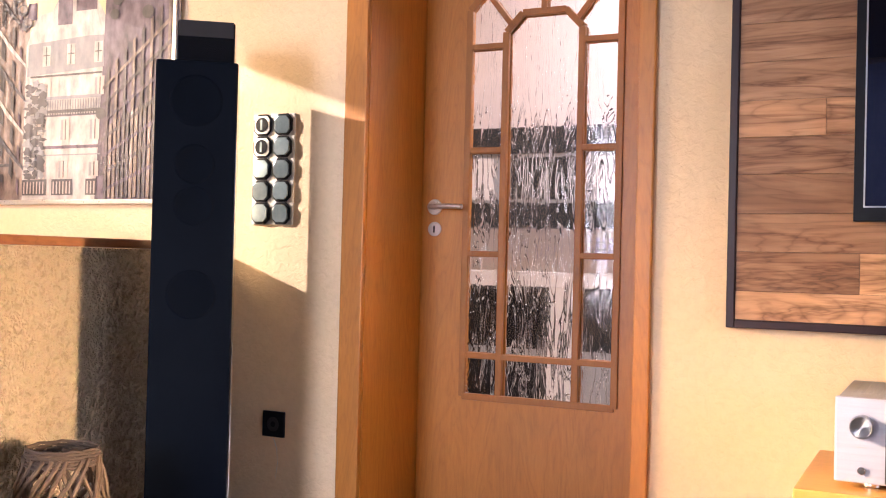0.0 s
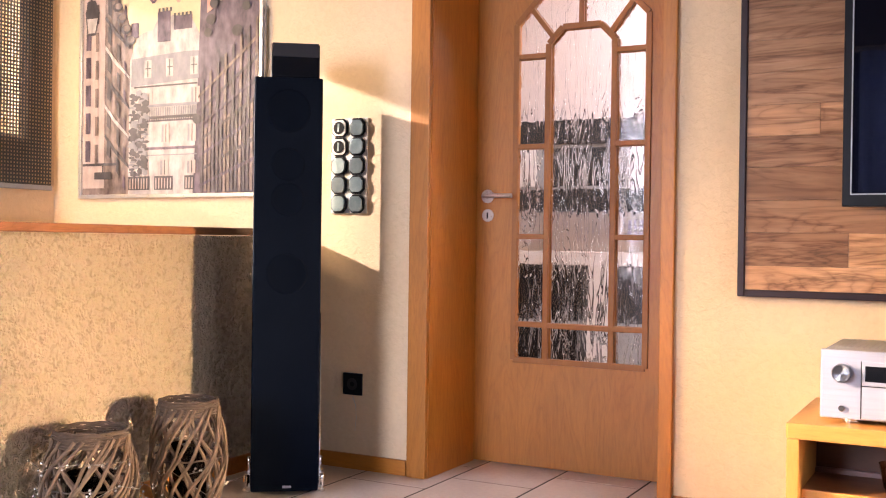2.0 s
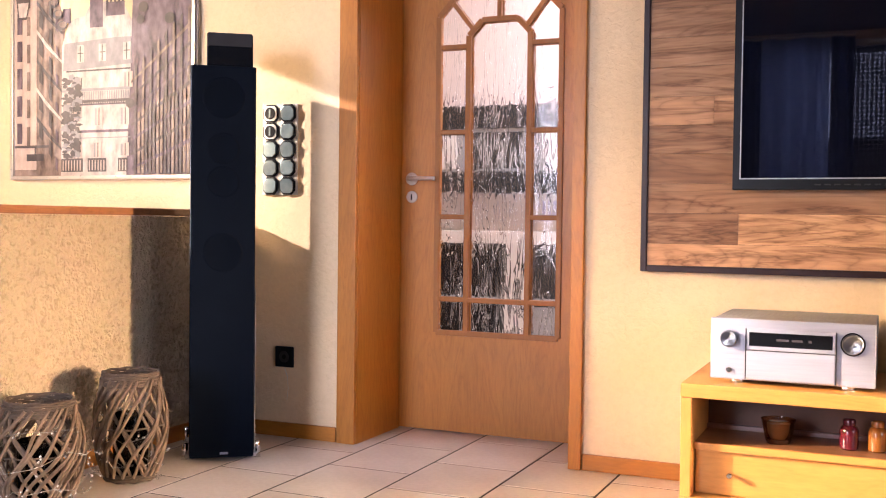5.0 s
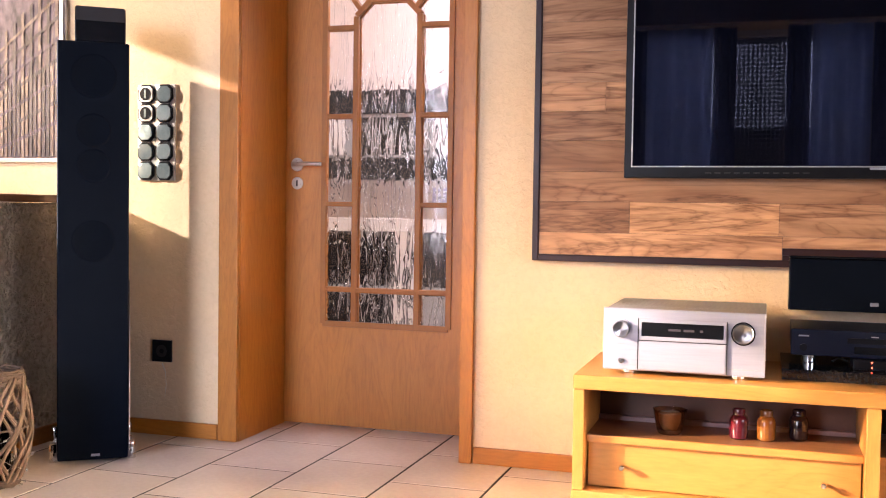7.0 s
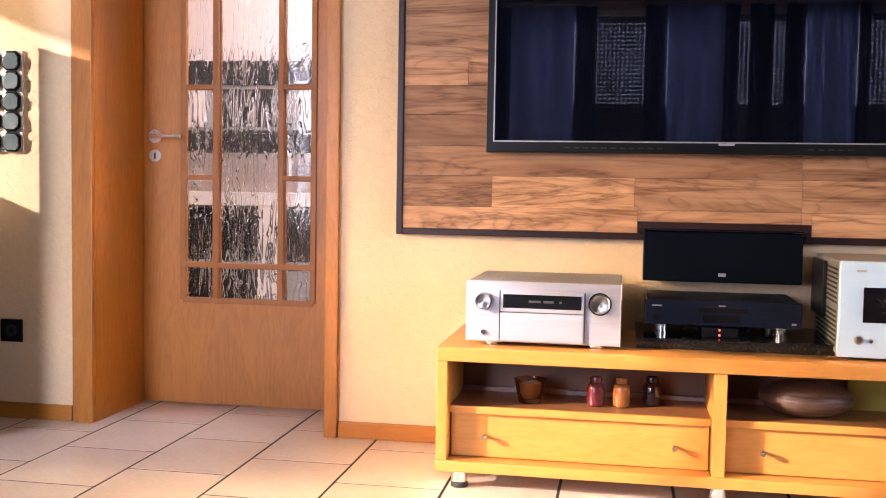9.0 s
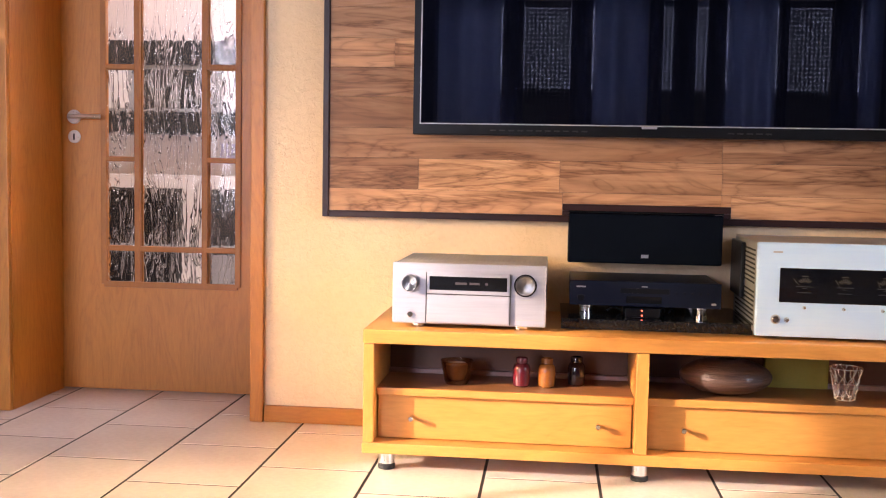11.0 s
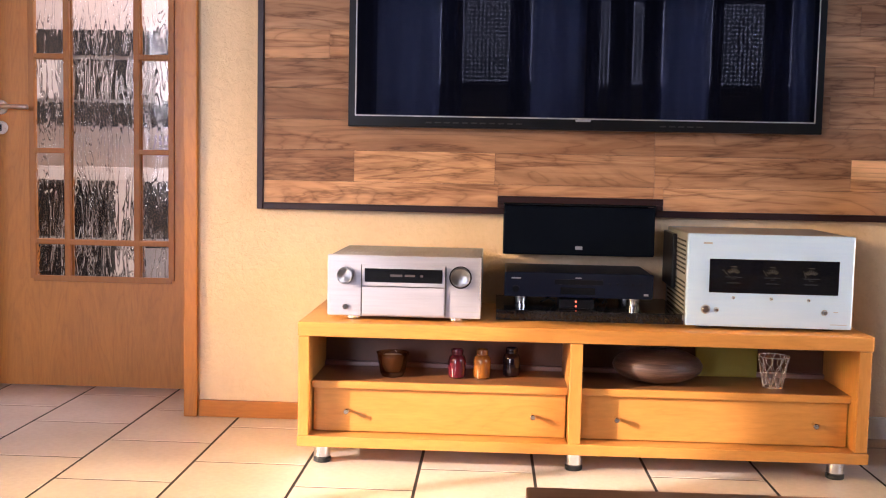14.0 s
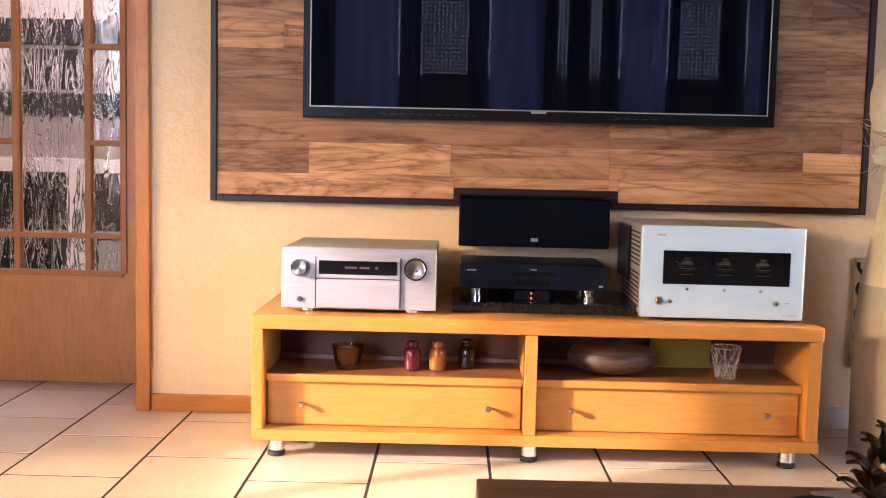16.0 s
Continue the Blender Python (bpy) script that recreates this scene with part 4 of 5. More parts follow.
for x0, x1, z in ((-0.174, -0.154, 0.083), (0.145, 0.171, 0.086), (0.12, 0.204, 0.030)):
    part("printed_bar", box(x0, x1, -0.0027, -0.0021, z, z + 0.0018), M_GREYWALL, avr)
# shade in the gaps round the flap, drawn as solid dark strips
for x0, x1, z0, z1 in ((-0.1192, -0.1175, 0.016, 0.157), (0.1155, 0.1172, 0.016, 0.157), (-0.117, 0.115, 0.0962, 0.0973)):
    part("gap_shade_strip", box(x0, x1, -0.0088, -0.0021, z0, z1), M_RUBBER, avr, "dark strip standing in for the shaded gap round the flap")
for x in (-0.145, 0.145):
    for y in (0.045, 0.33):
        part("foot", put(rod(0.022, 0, 0.0138, 24), Matrix.Translation((x, y, 0))), M_CHROME, avr, "round silver foot", True)
for k in range(26):
    x = -0.19 + k * 0.0152
    part("vent_slot", box(x, x + 0.007, 0.10, 0.35, 0.1802, 0.1808), M_GREYWALL, avr)

# ---- player on its stone slab ----
slab = thing("stone_slab", "polished black granite slab under the disc player", "slab", pose(0.288, 2.875, RT))
part("slab_body", box(-0.258, 0.272, 0.0, 0.34, 0.0, 0.030, 0.002), M_GRANITE, slab)
bd = thing("disc_player", "dark navy disc player on silver feet", "disc player", pose(0.268, 2.945, RT + 0.030, 0, 0, -0.4))
part("casing", box(-0.213, 0.213, 0.012, 0.29, 0.034, 0.100, 0.003), M_NAVY, bd)
bf = part("front_panel", box(-0.215, 0.215, 0.0, 0.0115, 0.030, 0.102, 0.003), M_NAVY, bd)
part("disc_tray", box(-0.07, 0.07, -0.0018, -0.0003, 0.068, 0.083, 0.0006), M_BLACK, bf)
part("display", box(-0.052, 0.048, -0.0016, -0.0003, 0.040, 0.060, 0.0005), M_LACQUER, bf)
part("power_button", put(rod(0.010, 0, 0.003, 24), Matrix.Translation((-0.182, -0.0002, 0.052)) @ Matrix.Rotation(radians(90), 4, "X")), M_BLACK, bf, "", True)
for x0, x1, z, h in ((-0.195, -0.168, 0.082, 0.004), (-0.01, 0.008, 0.0865, 0.003), (0.188, 0.201, 0.04, 0.006)):
    part("printed_bar", box(x0, x1, -0.0012, -0.0002, z, z + h), M_GREYWALL, bf)
for k in range(5):
    part("key", put(rod(0.0035, 0, 0.002, 12), Matrix.Translation((0.09 + 0.022 * k, -0.0002, 0.072)) @ Matrix.Rotation(radians(90), 4, "X")), M_BLACK, bf)
for x in (-0.165, 0.162):
    for y in (0.035, 0.25):
        part("foot", put(lathe([(0, 0), (0.019, 0), (0.019, 0.007), (0.0165, 0.0085), (0.0165, 0.022), (0.019, 0.0235), (0.019, 0.0296), (0, 0.0296)], 28), Matrix.Translation((x, y, 0))), M_CHROME, bd, "turned silver foot", True)
hub = thing("signal_box", "small black box with two red lamps under the player", "box", pose(0.262, 2.93, RT + 0.030))
part("body", box(-0.05, 0.05, 0, 0.09, 0.0, 0.027, 0.003), M_BLACK, hub)
for z in (0.007, 0.021):
    part("lamp", put(rod(0.0026, 0, 0.002, 12), Matrix.Translation((-0.002, -0.0002, z)) @ Matrix.Rotation(radians(90), 4, "X")), M_LED, hub, "tiny red lamp")
for x0, x1 in ((-0.10, -0.055), (0.055, 0.075), (0.08, 0.1)):
    part("cable", tube([(x0, 0.05, 0.012), ((x0 + x1) / 2, 0.08, 0.02), (x1, 0.12, 0.006)], 0.003, 6), M_RUBBER, hub)

# ---- silver power amplifier ----
amp = thing("power_amplifier", "large silver power amplifier with three lit meters", "amplifier", pose(0.776, 2.80, RT, 0, 0, -1.2))
part("casing", box(-0.222, 0.222, 0.018, 0.40, 0.012, 0.262, 0.005), M_SILVER_TOP, amp, "grey vented metal casing")
af = part("front_panel", box(-0.226, 0.223, 0.0, 0.0175, 0.009, 0.264, 0.005), M_SILVER_SKYLIT, amp, "thick silver front plate")
mw = part("meter_window", box(-0.165, 0.182, -0.002, -0.0003, 0.103, 0.196, 0.0008), M_LACQUER, af, "black meter window")
for k, x in enumerate((-0.100, 0.004, 0.108)):
    for k2 in range(7):
        a = math.pi * (0.22 + 0.56 * k2 / 6)
        part("meter_tick", strip((x + 0.010 * math.cos(a), 0.150 + 0.010 * math.sin(a)), (x + 0.021 * math.cos(a), 0.150 + 0.021 * math.sin(a)), 0.0018, 0.0005, -0.0028, 0), M_DIAL, mw, "dim amber meter scale")
    for w, z in ((0.016, 0.1745), (0.044, 0.146), (0.012, 0.141), (0.036, 0.130)):
        part("meter_bar", box(x - w / 2, x + w / 2, -0.0028, -0.0022, z, z + 0.0016), M_DIAL if z > 0.16 else M_METER, mw)
    part("needle", strip((x - 0.03 + 0.004 * k, 0.168), (x - 0.014, 0.150), 0.0012, 0.0005, -0.0028, 0), M_DIAL, mw)
for x, z, r in ((-0.172, 0.056, 0.0095), (-0.143, 0.055, 0.0052), (0.148, 0.055, 0.0062), (-0.098, 0.090, 0.0034), (0.004, 0.089, 0.0034), (0.104, 0.088, 0.0034)):
    part("button", put(lathe([(0, 0), (r, 0), (r, 0.006), (r * 0.8, 0.008), (0, 0.008)], 24), Matrix.Translation((x, -0.0002, z)) @ Matrix.Rotation(radians(90), 4, "X")), M_CHROME, af, "", True)
    part("button_ring", put(lathe([(r * 1.05, 0), (r * 1.35, 0), (r * 1.35, 0.001), (r * 1.05, 0.001)], 24), Matrix.Translation((x, -0.0002, z)) @ Matrix.Rotation(radians(90), 4, "X")), M_GREYWALL, af)
for x0, x1, z, h in ((-0.184, -0.160, 0.236, 0.005), (0.165, 0.208, 0.022, 0.0015), (0.172, 0.184, 0.056, 0.002)):
    part("printed_bar", box(x0, x1, -0.0012, -0.0002, z, z + h), M_GREYWALL, af)
for k in range(17):
    z = 0.03 + k * 0.0128
    if k != 8:
        part("vent_slot", box(-0.2232, -0.2222, 0.05, 0.36, z, z + 0.005), M_RUBBER, amp)
for x in (-0.17, 0.17):
    for y in (0.06, 0.34):
        part("foot", put(rod(0.022, 0, 0.0118, 24), Matrix.Translation((x, y, 0))), M_RUBBER, amp, "black rubber foot", True)
part("heat_sink", box(-0.236, -0.2235, 0.20, 0.39, 0.09, 0.25, 0.003), M_BLACK, amp)

# ---- on the rack's shelf ----
SH = 0.2322
glass = thing("tea_light_glass", "smoked brown glass tea-light holder on the shelf", "candle holder", pose(-0.264, 2.885, SH))
part("bowl", lathe([(0, 0), (0.030, 0), (0.036, 0.01), (0.046, 0.062), (0.048, 0.068), (0.045, 0.068), (0.041, 0.052), (0.030, 0.014), (0, 0.012)], 36), M_TUMBLER, glass, "", True)
part("candle", lathe([(0, 0.0125), (0.020, 0.0145), (0.029, 0.032), (0.032, 0.058), (0.028, 0.06), (0, 0.058)], 28), M_TAUPE, glass, "pale wax candle", True)


def jar(x, y, mat, label, k):
    j = thing("jar", label, "jar", pose(x, y, SH, 0, 0, 20 * k), "small glazed jars on the shelf")
    body = lathe([(0, 0), (0.019, 0), (0.024, 0.004), (0.0255, 0.02), (0.0255, 0.052), (0.022, 0.062), (0.0165, 0.067), (0, 0.067)], 32)
    part("jar_body", body, mat, j, "", True)
    part("jar_neck", lathe([(0.0155, 0.0672), (0.017, 0.068), (0.018, 0.08), (0.0165, 0.083), (0.0135, 0.083), (0.0135, 0.0672)], 32), mat, j, "", True)


jar(-0.078, 2.885, M_RED, "small crimson glazed jar on the shelf", 1)
jar(-0.006, 2.89, M_AMBER, "small amber glazed jar on the shelf", 2)
jar(0.079, 2.93, M_PLUM, "small dark plum glazed jar on the shelf", 3)
bowl = thing("ellipsoid_vase", "flattened ribbed brown vase lying on the shelf", "vase", pose(0.494, 2.895, SH))
part("vase_body", put(lathe([(0, 0)] + [(0.118 * math.sin(math.pi * k / 20), 0.051 - 0.051 * math.cos(math.pi * k / 20) + (0.0008 if k % 2 else 0)) for k in range(2, 18)] + [(0.03, 0.099), (0.026, 0.099), (0.024, 0.09), (0, 0.09)], 48), Matrix.Diagonal((1.08, 0.8, 1.0, 1))), M_BOWL, bowl, "", True)
cage = thing("wire_tealight", "small silver wire tea-light basket on the shelf", "candle holder", pose(0.815, 2.875, SH))
for k in range(9):
    a = 2 * math.pi * k / 9
    for s in (1, -1):
        part("wire", tube([((0.026 + 0.017 * i / 6) * math.cos(a + s * i * 0.16 + 0.12 * math.sin(i * 2 + k)), (0.026 + 0.017 * i / 6) * math.sin(a + s * i * 0.16 + 0.12 * math.sin(i * 2 + k)), 0.002 + 0.088 * i / 6) for i in range(7)], 0.0011, 5), M_WIRE, cage)
for r, z in ((0.027, 0.003), (0.043, 0.09)):
    part("wire_ring", tube([(r * math.cos(2 * math.pi * i / 24), r * math.sin(2 * math.pi * i / 24), z) for i in range(24)], 0.0014, 5, True), M_WIRE, cage)
card = thing("card_box", "flat olive card box standing at the back of the shelf", "box", pose(0.705, 3.008, SH))
part("carton", box(-0.08, 0.10, 0, 0.02, 0, 0.12, 0.002), M_OLIVE, card)

# ---- floor-standing loudspeaker ----
tower = thing("tower_speaker", "tall slim black floor-standing loudspeaker", "loudspeaker", pose(-2.107, 2.808, 0, 0, 0, 36.9))
part("cabinet", box(-0.112, 0.112, 0.022, 0.36, 0.018, 1.378, 0.004), M_LACQUER, tower, "black lacquered cabinet")
gr = part("grille", box(-0.110, 0.110, 0.0, 0.0215, 0.012, 1.376, 0.006), M_CLOTH, tower, "black cloth grille")
for z, r in ((1.265, 0.072), (1.09, 0.055), (0.975, 0.055), (0.73, 0.068)):
    ring_at = Matrix.Translation((0.0, -0.0002, z)) @ Matrix.Rotation(radians(90), 4, "X")
    part("driver_bulge", put(lathe([(0, 0), (r, 0), (r - 0.003, 0.0018), (r - 0.007, 0.0022), (r - 0.011, 0.0006), (0, 0.0004)], 44), ring_at), M_CONE, gr, "round driver showing through the cloth", True)
part("badge", box(-0.006, 0.022, -0.0018, -0.0002, 0.024, 0.032, 0.0006), M_SILVER, gr, "small silver badge")
part("side_trim", box(0.1125, 0.1155, 0.024, 0.05, 0.03, 0.60, 0.001), M_CHROME, tower)
for x in (-0.125, 0.125):
    for y in (0.05, 0.33):
        ft = part("foot", put(lathe([(0, 0), (0.012, 0), (0.012, 0.012), (0.006, 0.016), (0.006, 0.03), (0.011, 0.032), (0.011, 0.055), (0.008, 0.06), (0, 0.06)], 18), Matrix.Translation((x, y, 0))), M_CHROME, tower, "chrome outrigger spike", True)
        part("bracket", box(min(x, 0.1 * np.sign(x)), max(x, 0.1 * np.sign(x)), y - 0.012, y + 0.012, 0.006, 0.0175, 0.002), M_STEEL, ft)
up = thing("height_speaker", "small black wedge loudspeaker lying on the tower", "loudspeaker", pose(-2.107 + 0.004, 2.808 + 0.03, 1.3785, 0, 0, 36.9))
part("cabinet", prism([(0.0, 0.0), (0.0, 0.066), (0.018, 0.114), (0.20, 0.122), (0.21, 0.0)], 0.158, "yz", -0.079, 0.003), M_LACQUER, up)
part("grille", prism([(-0.003, 0.069), (0.0145, 0.1165), (0.017, 0.1155), (-0.0005, 0.068)], 0.150, "yz", -0.075, 0.0004), M_MESH, up, "grey slanted grille")

# ---- switches and socket on the wall ----
sw = thing("switch_panel", "double column of satin octagonal switches and sockets", "switch panel", pose(-2.162, YW, 0.942))
part("back_plate", box(-0.082, 0.075, -0.008, -0.001, 0.0, 0.352, 0.002), M_PLATE, sw, "pale metal back plate")
octo = lambda r, c: [(-r, -r + c), (-r, r - c), (-r + c, r), (r - c, r), (r, r - c), (r, -r + c), (r - c, -r), (-r + c, -r)]  # noqa: E731
for col, x in enumerate((-0.044, 0.034)):
    for row in range(5):
        at = Matrix.Translation((x, -0.008, 0.0355 + 0.0703 * row))
        rim = part("switch_rim", put(prism(octo(0.0345, 0.0165), -0.006, "xz", -0.0003, 0.0015), at), M_BLACK, sw, "black octagonal rim")
        if col == 0 and row > 2:
            part("socket_face", put(prism(octo(0.0285, 0.011), -0.003, "xz", -0.0065, 0.0008), at), M_PLATE, rim)
            part("socket_well", put(rod(0.0235, 0, 0.002, 28), at @ Matrix.Translation((0, -0.0097, 0)) @ Matrix.Rotation(radians(90), 4, "X")), M_BLACK, rim, "dark round socket well", True)
            part("socket_bridge", put(box(-0.004, 0.004, -0.0132, -0.0118, -0.016, 0.016, 0.0005), at), M_SWITCH, rim)
        else:
            tilt = Matrix.Rotation(radians(4 if (row + col) % 2 else -3), 4, "X")
            part("rocker", put(prism(octo(0.0278, 0.0125), -0.006, "xz", -0.0066, 0.0012), at @ tilt), M_SWITCH, rim, "satin grey rocker")
so = thing("wall_socket", "single black square wall socket near the floor", "wall socket", pose(-2.138, YW, 0.272))
part("cover", box(-0.041, 0.041, -0.011, -0.001, 0.0, 0.081, 0.003), M_BLACK, so)
part("well", put(lathe([(0.0, -0.006), (0.019, -0.006), (0.0205, 0.0), (0.0225, 0.0008), (0.0225, 0.0), (0.0, -0.0005)], 30), Matrix.Translation((0, -0.0113, 0.0405)) @ Matrix.Rotation(radians(90), 4, "X")), M_RUBBER, so, "", True)
crack = thing("cable_scar", "thin pale plastered cable chase below the socket", "wall scar", pose(-2.13, YW, 0.0))
part("filler", tube([(-0.012, -0.0005, 0.268), (0.002, -0.0005, 0.235), (0.006, -0.0005, 0.19), (0.0, -0.0005, 0.14)], 0.002, 5, taper=0.3), M_PLATE, crack)

# ---- the picture over the stair ----
pic = thing("picture", "large framed sepia print of an old town street with balloons", "picture", pose(-3.555, YW, 1.008))
PW_, PH_ = 0.995, 1.40
part("canvas", box(0.014, PW_ - 0.014, -0.016, -0.002, 0.014, PH_ - 0.014), surface("print_sky", (0.62, 0.52, 0.30), (0.74, 0.66, 0.46), 0.5, 0, 2.5, 60, 0.05, 0.0004), pic, "pale yellow printed sky")
M_FRAME = surface("pale_silver_frame", (0.60, 0.58, 0.56), (0.68, 0.66, 0.64), 0.3, 0.6, 6, 160, 0.05, 0.0003)
for a, b, c, e in ((0, 0.016, 0, PH_), (PW_ - 0.016, PW_, 0, PH_), (0.016, PW_ - 0.016, 0, 0.016), (0.016, PW_ - 0.016, PH_ - 0.016, PH_)):
    part("frame_bar", box(a, b, -0.028, -0.001, c, e, 0.002), M_FRAME, pic, "pale silver frame bar")
INK = [surface(f"print_tone_{k}", d, q, 0.5, 0, 30, 160, 0.05, 0.0004, (1, 1, 0.5)) for k, (d, q) in enumerate((
    ((0.08, 0.055, 0.05), (0.32, 0.245, 0.22)), ((0.30, 0.275, 0.27), (0.62, 0.57, 0.55)), ((0.04, 0.03, 0.045), (0.20, 0.15, 0.20)),
    ((0.05, 0.045, 0.05), (0.10, 0.09, 0.095)), ((0.20, 0.20, 0.22), (0.30, 0.30, 0.32)), ((0.55, 0.28, 0.22), (0.68, 0.42, 0.34)), ((0.42, 0.33, 0.30), (0.58, 0.48, 0.45)), ((0.035, 0.03, 0.036), (0.14, 0.115, 0.125))))]
layer = [0]


def ink(name, pts, tone):
    layer[0] += 1
    base = {"printed_house": -0.0166, "printed_street_front": -0.0172, "printed_roof": -0.0175}.get(name, -0.0182)
    part(name, prism(pts, 0.0004, "xz", base - 0.00001 * layer[0]), INK[tone], pic)


def rect(x0, x1, z0, z1):
    return [(x0, z0), (x0, z1), (x1, z1), (x1, z0)]


BX, BZ, BK = 388, 672, 0.00176


def q(*pts):
    return [((x - BX) * BK, (BZ - y_) * 0.00136) for x, y_ in pts]


def qr(x0, y0, x1, y1):
    return q((x0, y0), (x1, y0), (x1, y1), (x0, y1))


W_ = BX + (PW_ - 0.018) / BK
ink("printed_house", q((396, 662), (396, -330), (480, -330), (470, 0), (500, 30), (522, 70), (545, 120), (562, 185), (556, 300), (556, 662)), 0)
ink("printed_house", q((550, 662), (552, 250), (575, 175), (600, 165), (622, 162), (640, 130), (690, 122), (745, 140), (770, 190), (770, 662)), 1)
ink("printed_house", q((752, 662), (764, 330), (770, 90), (785, 0), (790, -330), (W_, -330), (W_, 662)), 2)
ink("printed_street_front", q((396, 640), (396, -330), (470, -330), (470, 640)), 6)
ink("printed_roof", q((556, 330), (560, 245), (640, 232), (766, 236), (768, 318)), 4)
ink("printed_roof", q((562, 244), (580, 185), (648, 180), (690, 132), (740, 150), (764, 232)), 1)
for x0, y0, x1, y1 in ((640, 108, 680, 200), (690, 126, 746, 168), (556, 134, 580, 180)):
    ink("printed_chimney", qr(x0, y0, x1, y1), 2)
for x in range(642, 746, 12):
    ink("printed_pot", qr(x, 98 if x < 682 else 118, x + 6, 110 if x < 682 else 128), 3)
for x in (600, 668, 742):
    ink("printed_window", qr(x, 252, x + 22, 306), 1)
    ink("printed_window_bar", qr(x + 9, 254, x + 12, 304), 3)
    ink("printed_window_bar", qr(x + 2, 276, x + 20, 279), 3)
for x, y0, y1 in ((600, 352, 395), (745, 342, 390), (655, 448, 505), (590, 560, 606), (652, 556, 604), (735, 560, 600), (575, 450, 500), (735, 450, 505)):
    ink("printed_window", qr(x, y0, x + 26, y1), 6)
    ink("printed_shutter", qr(x + 1, y0 + 3, x + 7, y1 - 2), 4)
    ink("printed_shutter", qr(x + 13, y0 + 2, x + 16, y1 - 2), 3)
for y0, y1, tone in ((388, 396, 4), (424, 432, 3), (436, 441, 2), (518, 526, 2), (330, 335, 3), (541, 544, 4)):
    ink("printed_ledge", qr(566, y0, 764, y1), tone)
for k in range(24):
    ink("printed_dentil", qr(596 + 7 * k, 428, 599 + 7 * k, 440), 3)
    ink("printed_rail", qr(596 + 7 * k, 398, 598 + 7 * k, 424), 4)
for x0, x1 in ((552, 620), (635, 692), (728, 756)):
    ink("printed_balcony", qr(x0, 606, x1, 648), 3)
    for k in range(int((x1 - x0) / 9)):
        ink("printed_rail", qr(x0 + 4 + 9 * k, 612, x0 + 7 + 9 * k, 644), 6)
for k in range(90):
    x, y = 562 + 44 * (math.sin(k * 2.4) * 0.5 + 0.5), 352 + 2.8 * k
    ink("printed_tree", q(*[(x + (11 + 5 * math.sin(k * 3.1)) * math.cos(s * 1.257 + k), y + (8 + 4 * math.cos(k * 2.3)) * math.sin(s * 1.257 + k)) for s in range(5)]), 3 if k % 3 else 4)
for k in range(10):
    y = -310 + 88 * k
    ink("printed_window", q((480, y), (492, y + 12), (492, y + 66), (480, y + 52)), 3)
    ink("printed_window", q((512, y + 60), (522, y + 74), (522, y + 122), (512, y + 106)), 3)
    ink("printed_window", q((534, y + 116), (541, y + 126), (541, y + 166), (534, y + 154)), 2)
    ink("printed_window", qr(408, y + 8, 424, y + 74), 2)
    ink("printed_shutter", qr(440, y + 20, 450, y + 80), 0)
for k in range(5):
    y = 120 + 92 * k
    ink("printed_cornice", q((472, y - 20), (472, y - 8), (505, y + 42), (553, y + 92), (553, y + 84), (507, y + 28)), 1 if k % 2 else 3)
for k in range(6):
    x, y = 484 + 14 * k, 6 + 36 * k
    ink("printed_scroll", q(*[(x + 17 * math.cos(s * 0.7), y + 15 * math.sin(s * 0.7)) for s in range(9)]), 3)
    ink("printed_scroll", q(*[(x + 3 + 12 * math.cos(s * 0.7), y - 3 + 10 * math.sin(s * 0.7)) for s in range(9)]), 0)
for k in range(9):
    x = 776 + 22 * k
    ink("printed_pilaster", q((x, 662), (x + 2, 330 - 24 * k), (x + 9, 322 - 24 * k), (x + 8, 662)), 0 if k % 2 else 7)
    ink("printed_shopfront", q((x + 11, 655), (x + 11, 470 - 12 * k), (x + 19, 464 - 12 * k), (x + 19, 655)), 7 if k % 3 else 0)
for k in range(7):
    ink("printed_beam", q((768, 372 + 44 * k), (768, 380 + 44 * k), (W_, 214 + 58 * k), (W_, 202 + 58 * k)), 0 if k == 0 else (7 if k % 2 else 2))
for k in range(4):
    x = 792 + 38 * k
    ink("printed_window", q((x, -140), (x, 130 - 30 * k), (x + 20, 118 - 30 * k), (x + 20, -330)), 6 if k % 2 else 5)
for x, y, r in ((812, 104, 13), (803, 150, 14), (795, 188, 12), (880, 190, 15), (905, 122, 12), (765, 440, 13)):
    ink("printed_globe", q(*[(x + r * math.cos(s * 0.524), y + r * 1.15 * math.sin(s * 0.524)) for s in range(12)]), 3)
for x, y, r, tone in ((565, 42, 13, 4), (628, 38, 27, 2), (655, 14, 20, 6), (676, 56, 14, 5), (706, 56, 20, 5), (741, 54, 15, 5), (600, -30, 18, 5), (690, -50, 26, 6), (640, -90, 22, 5)):
    ink("printed_balloon", q(*[(x + r * math.cos(s * 0.349), y + r * 1.1 * math.sin(s * 0.349)) if math.sin(s * 0.349) < 0.75 else (x + 0.3 * r * math.cos(s * 0.349), y + r * 1.6) for s in range(18)]), tone)
    ink("printed_gore", q((x - 0.12 * r, y - r), (x + 0.14 * r, y - r), (x + 0.1 * r, y + 1.3 * r), (x - 0.08 * r, y + 1.3 * r)), 2 if tone != 2 else 5)
ink("printed_lamp", q((404, 88), (414, 48), (438, 48), (452, 88), (440, 158), (412, 158)), 3)
ink("printed_lamp", q((410, 104), (446, 104), (438, 150), (415, 150)), 1)
ink("printed_bracket", qr(421, -40, 428, 48), 3)
ink("printed_bracket", q(*[(425 + 15 * math.cos(s * 0.5), -4 + 14 * math.sin(s * 0.5)) for s in range(13)]), 3)
ink("printed_sign", qr(400, 562, 515, 570), 3)
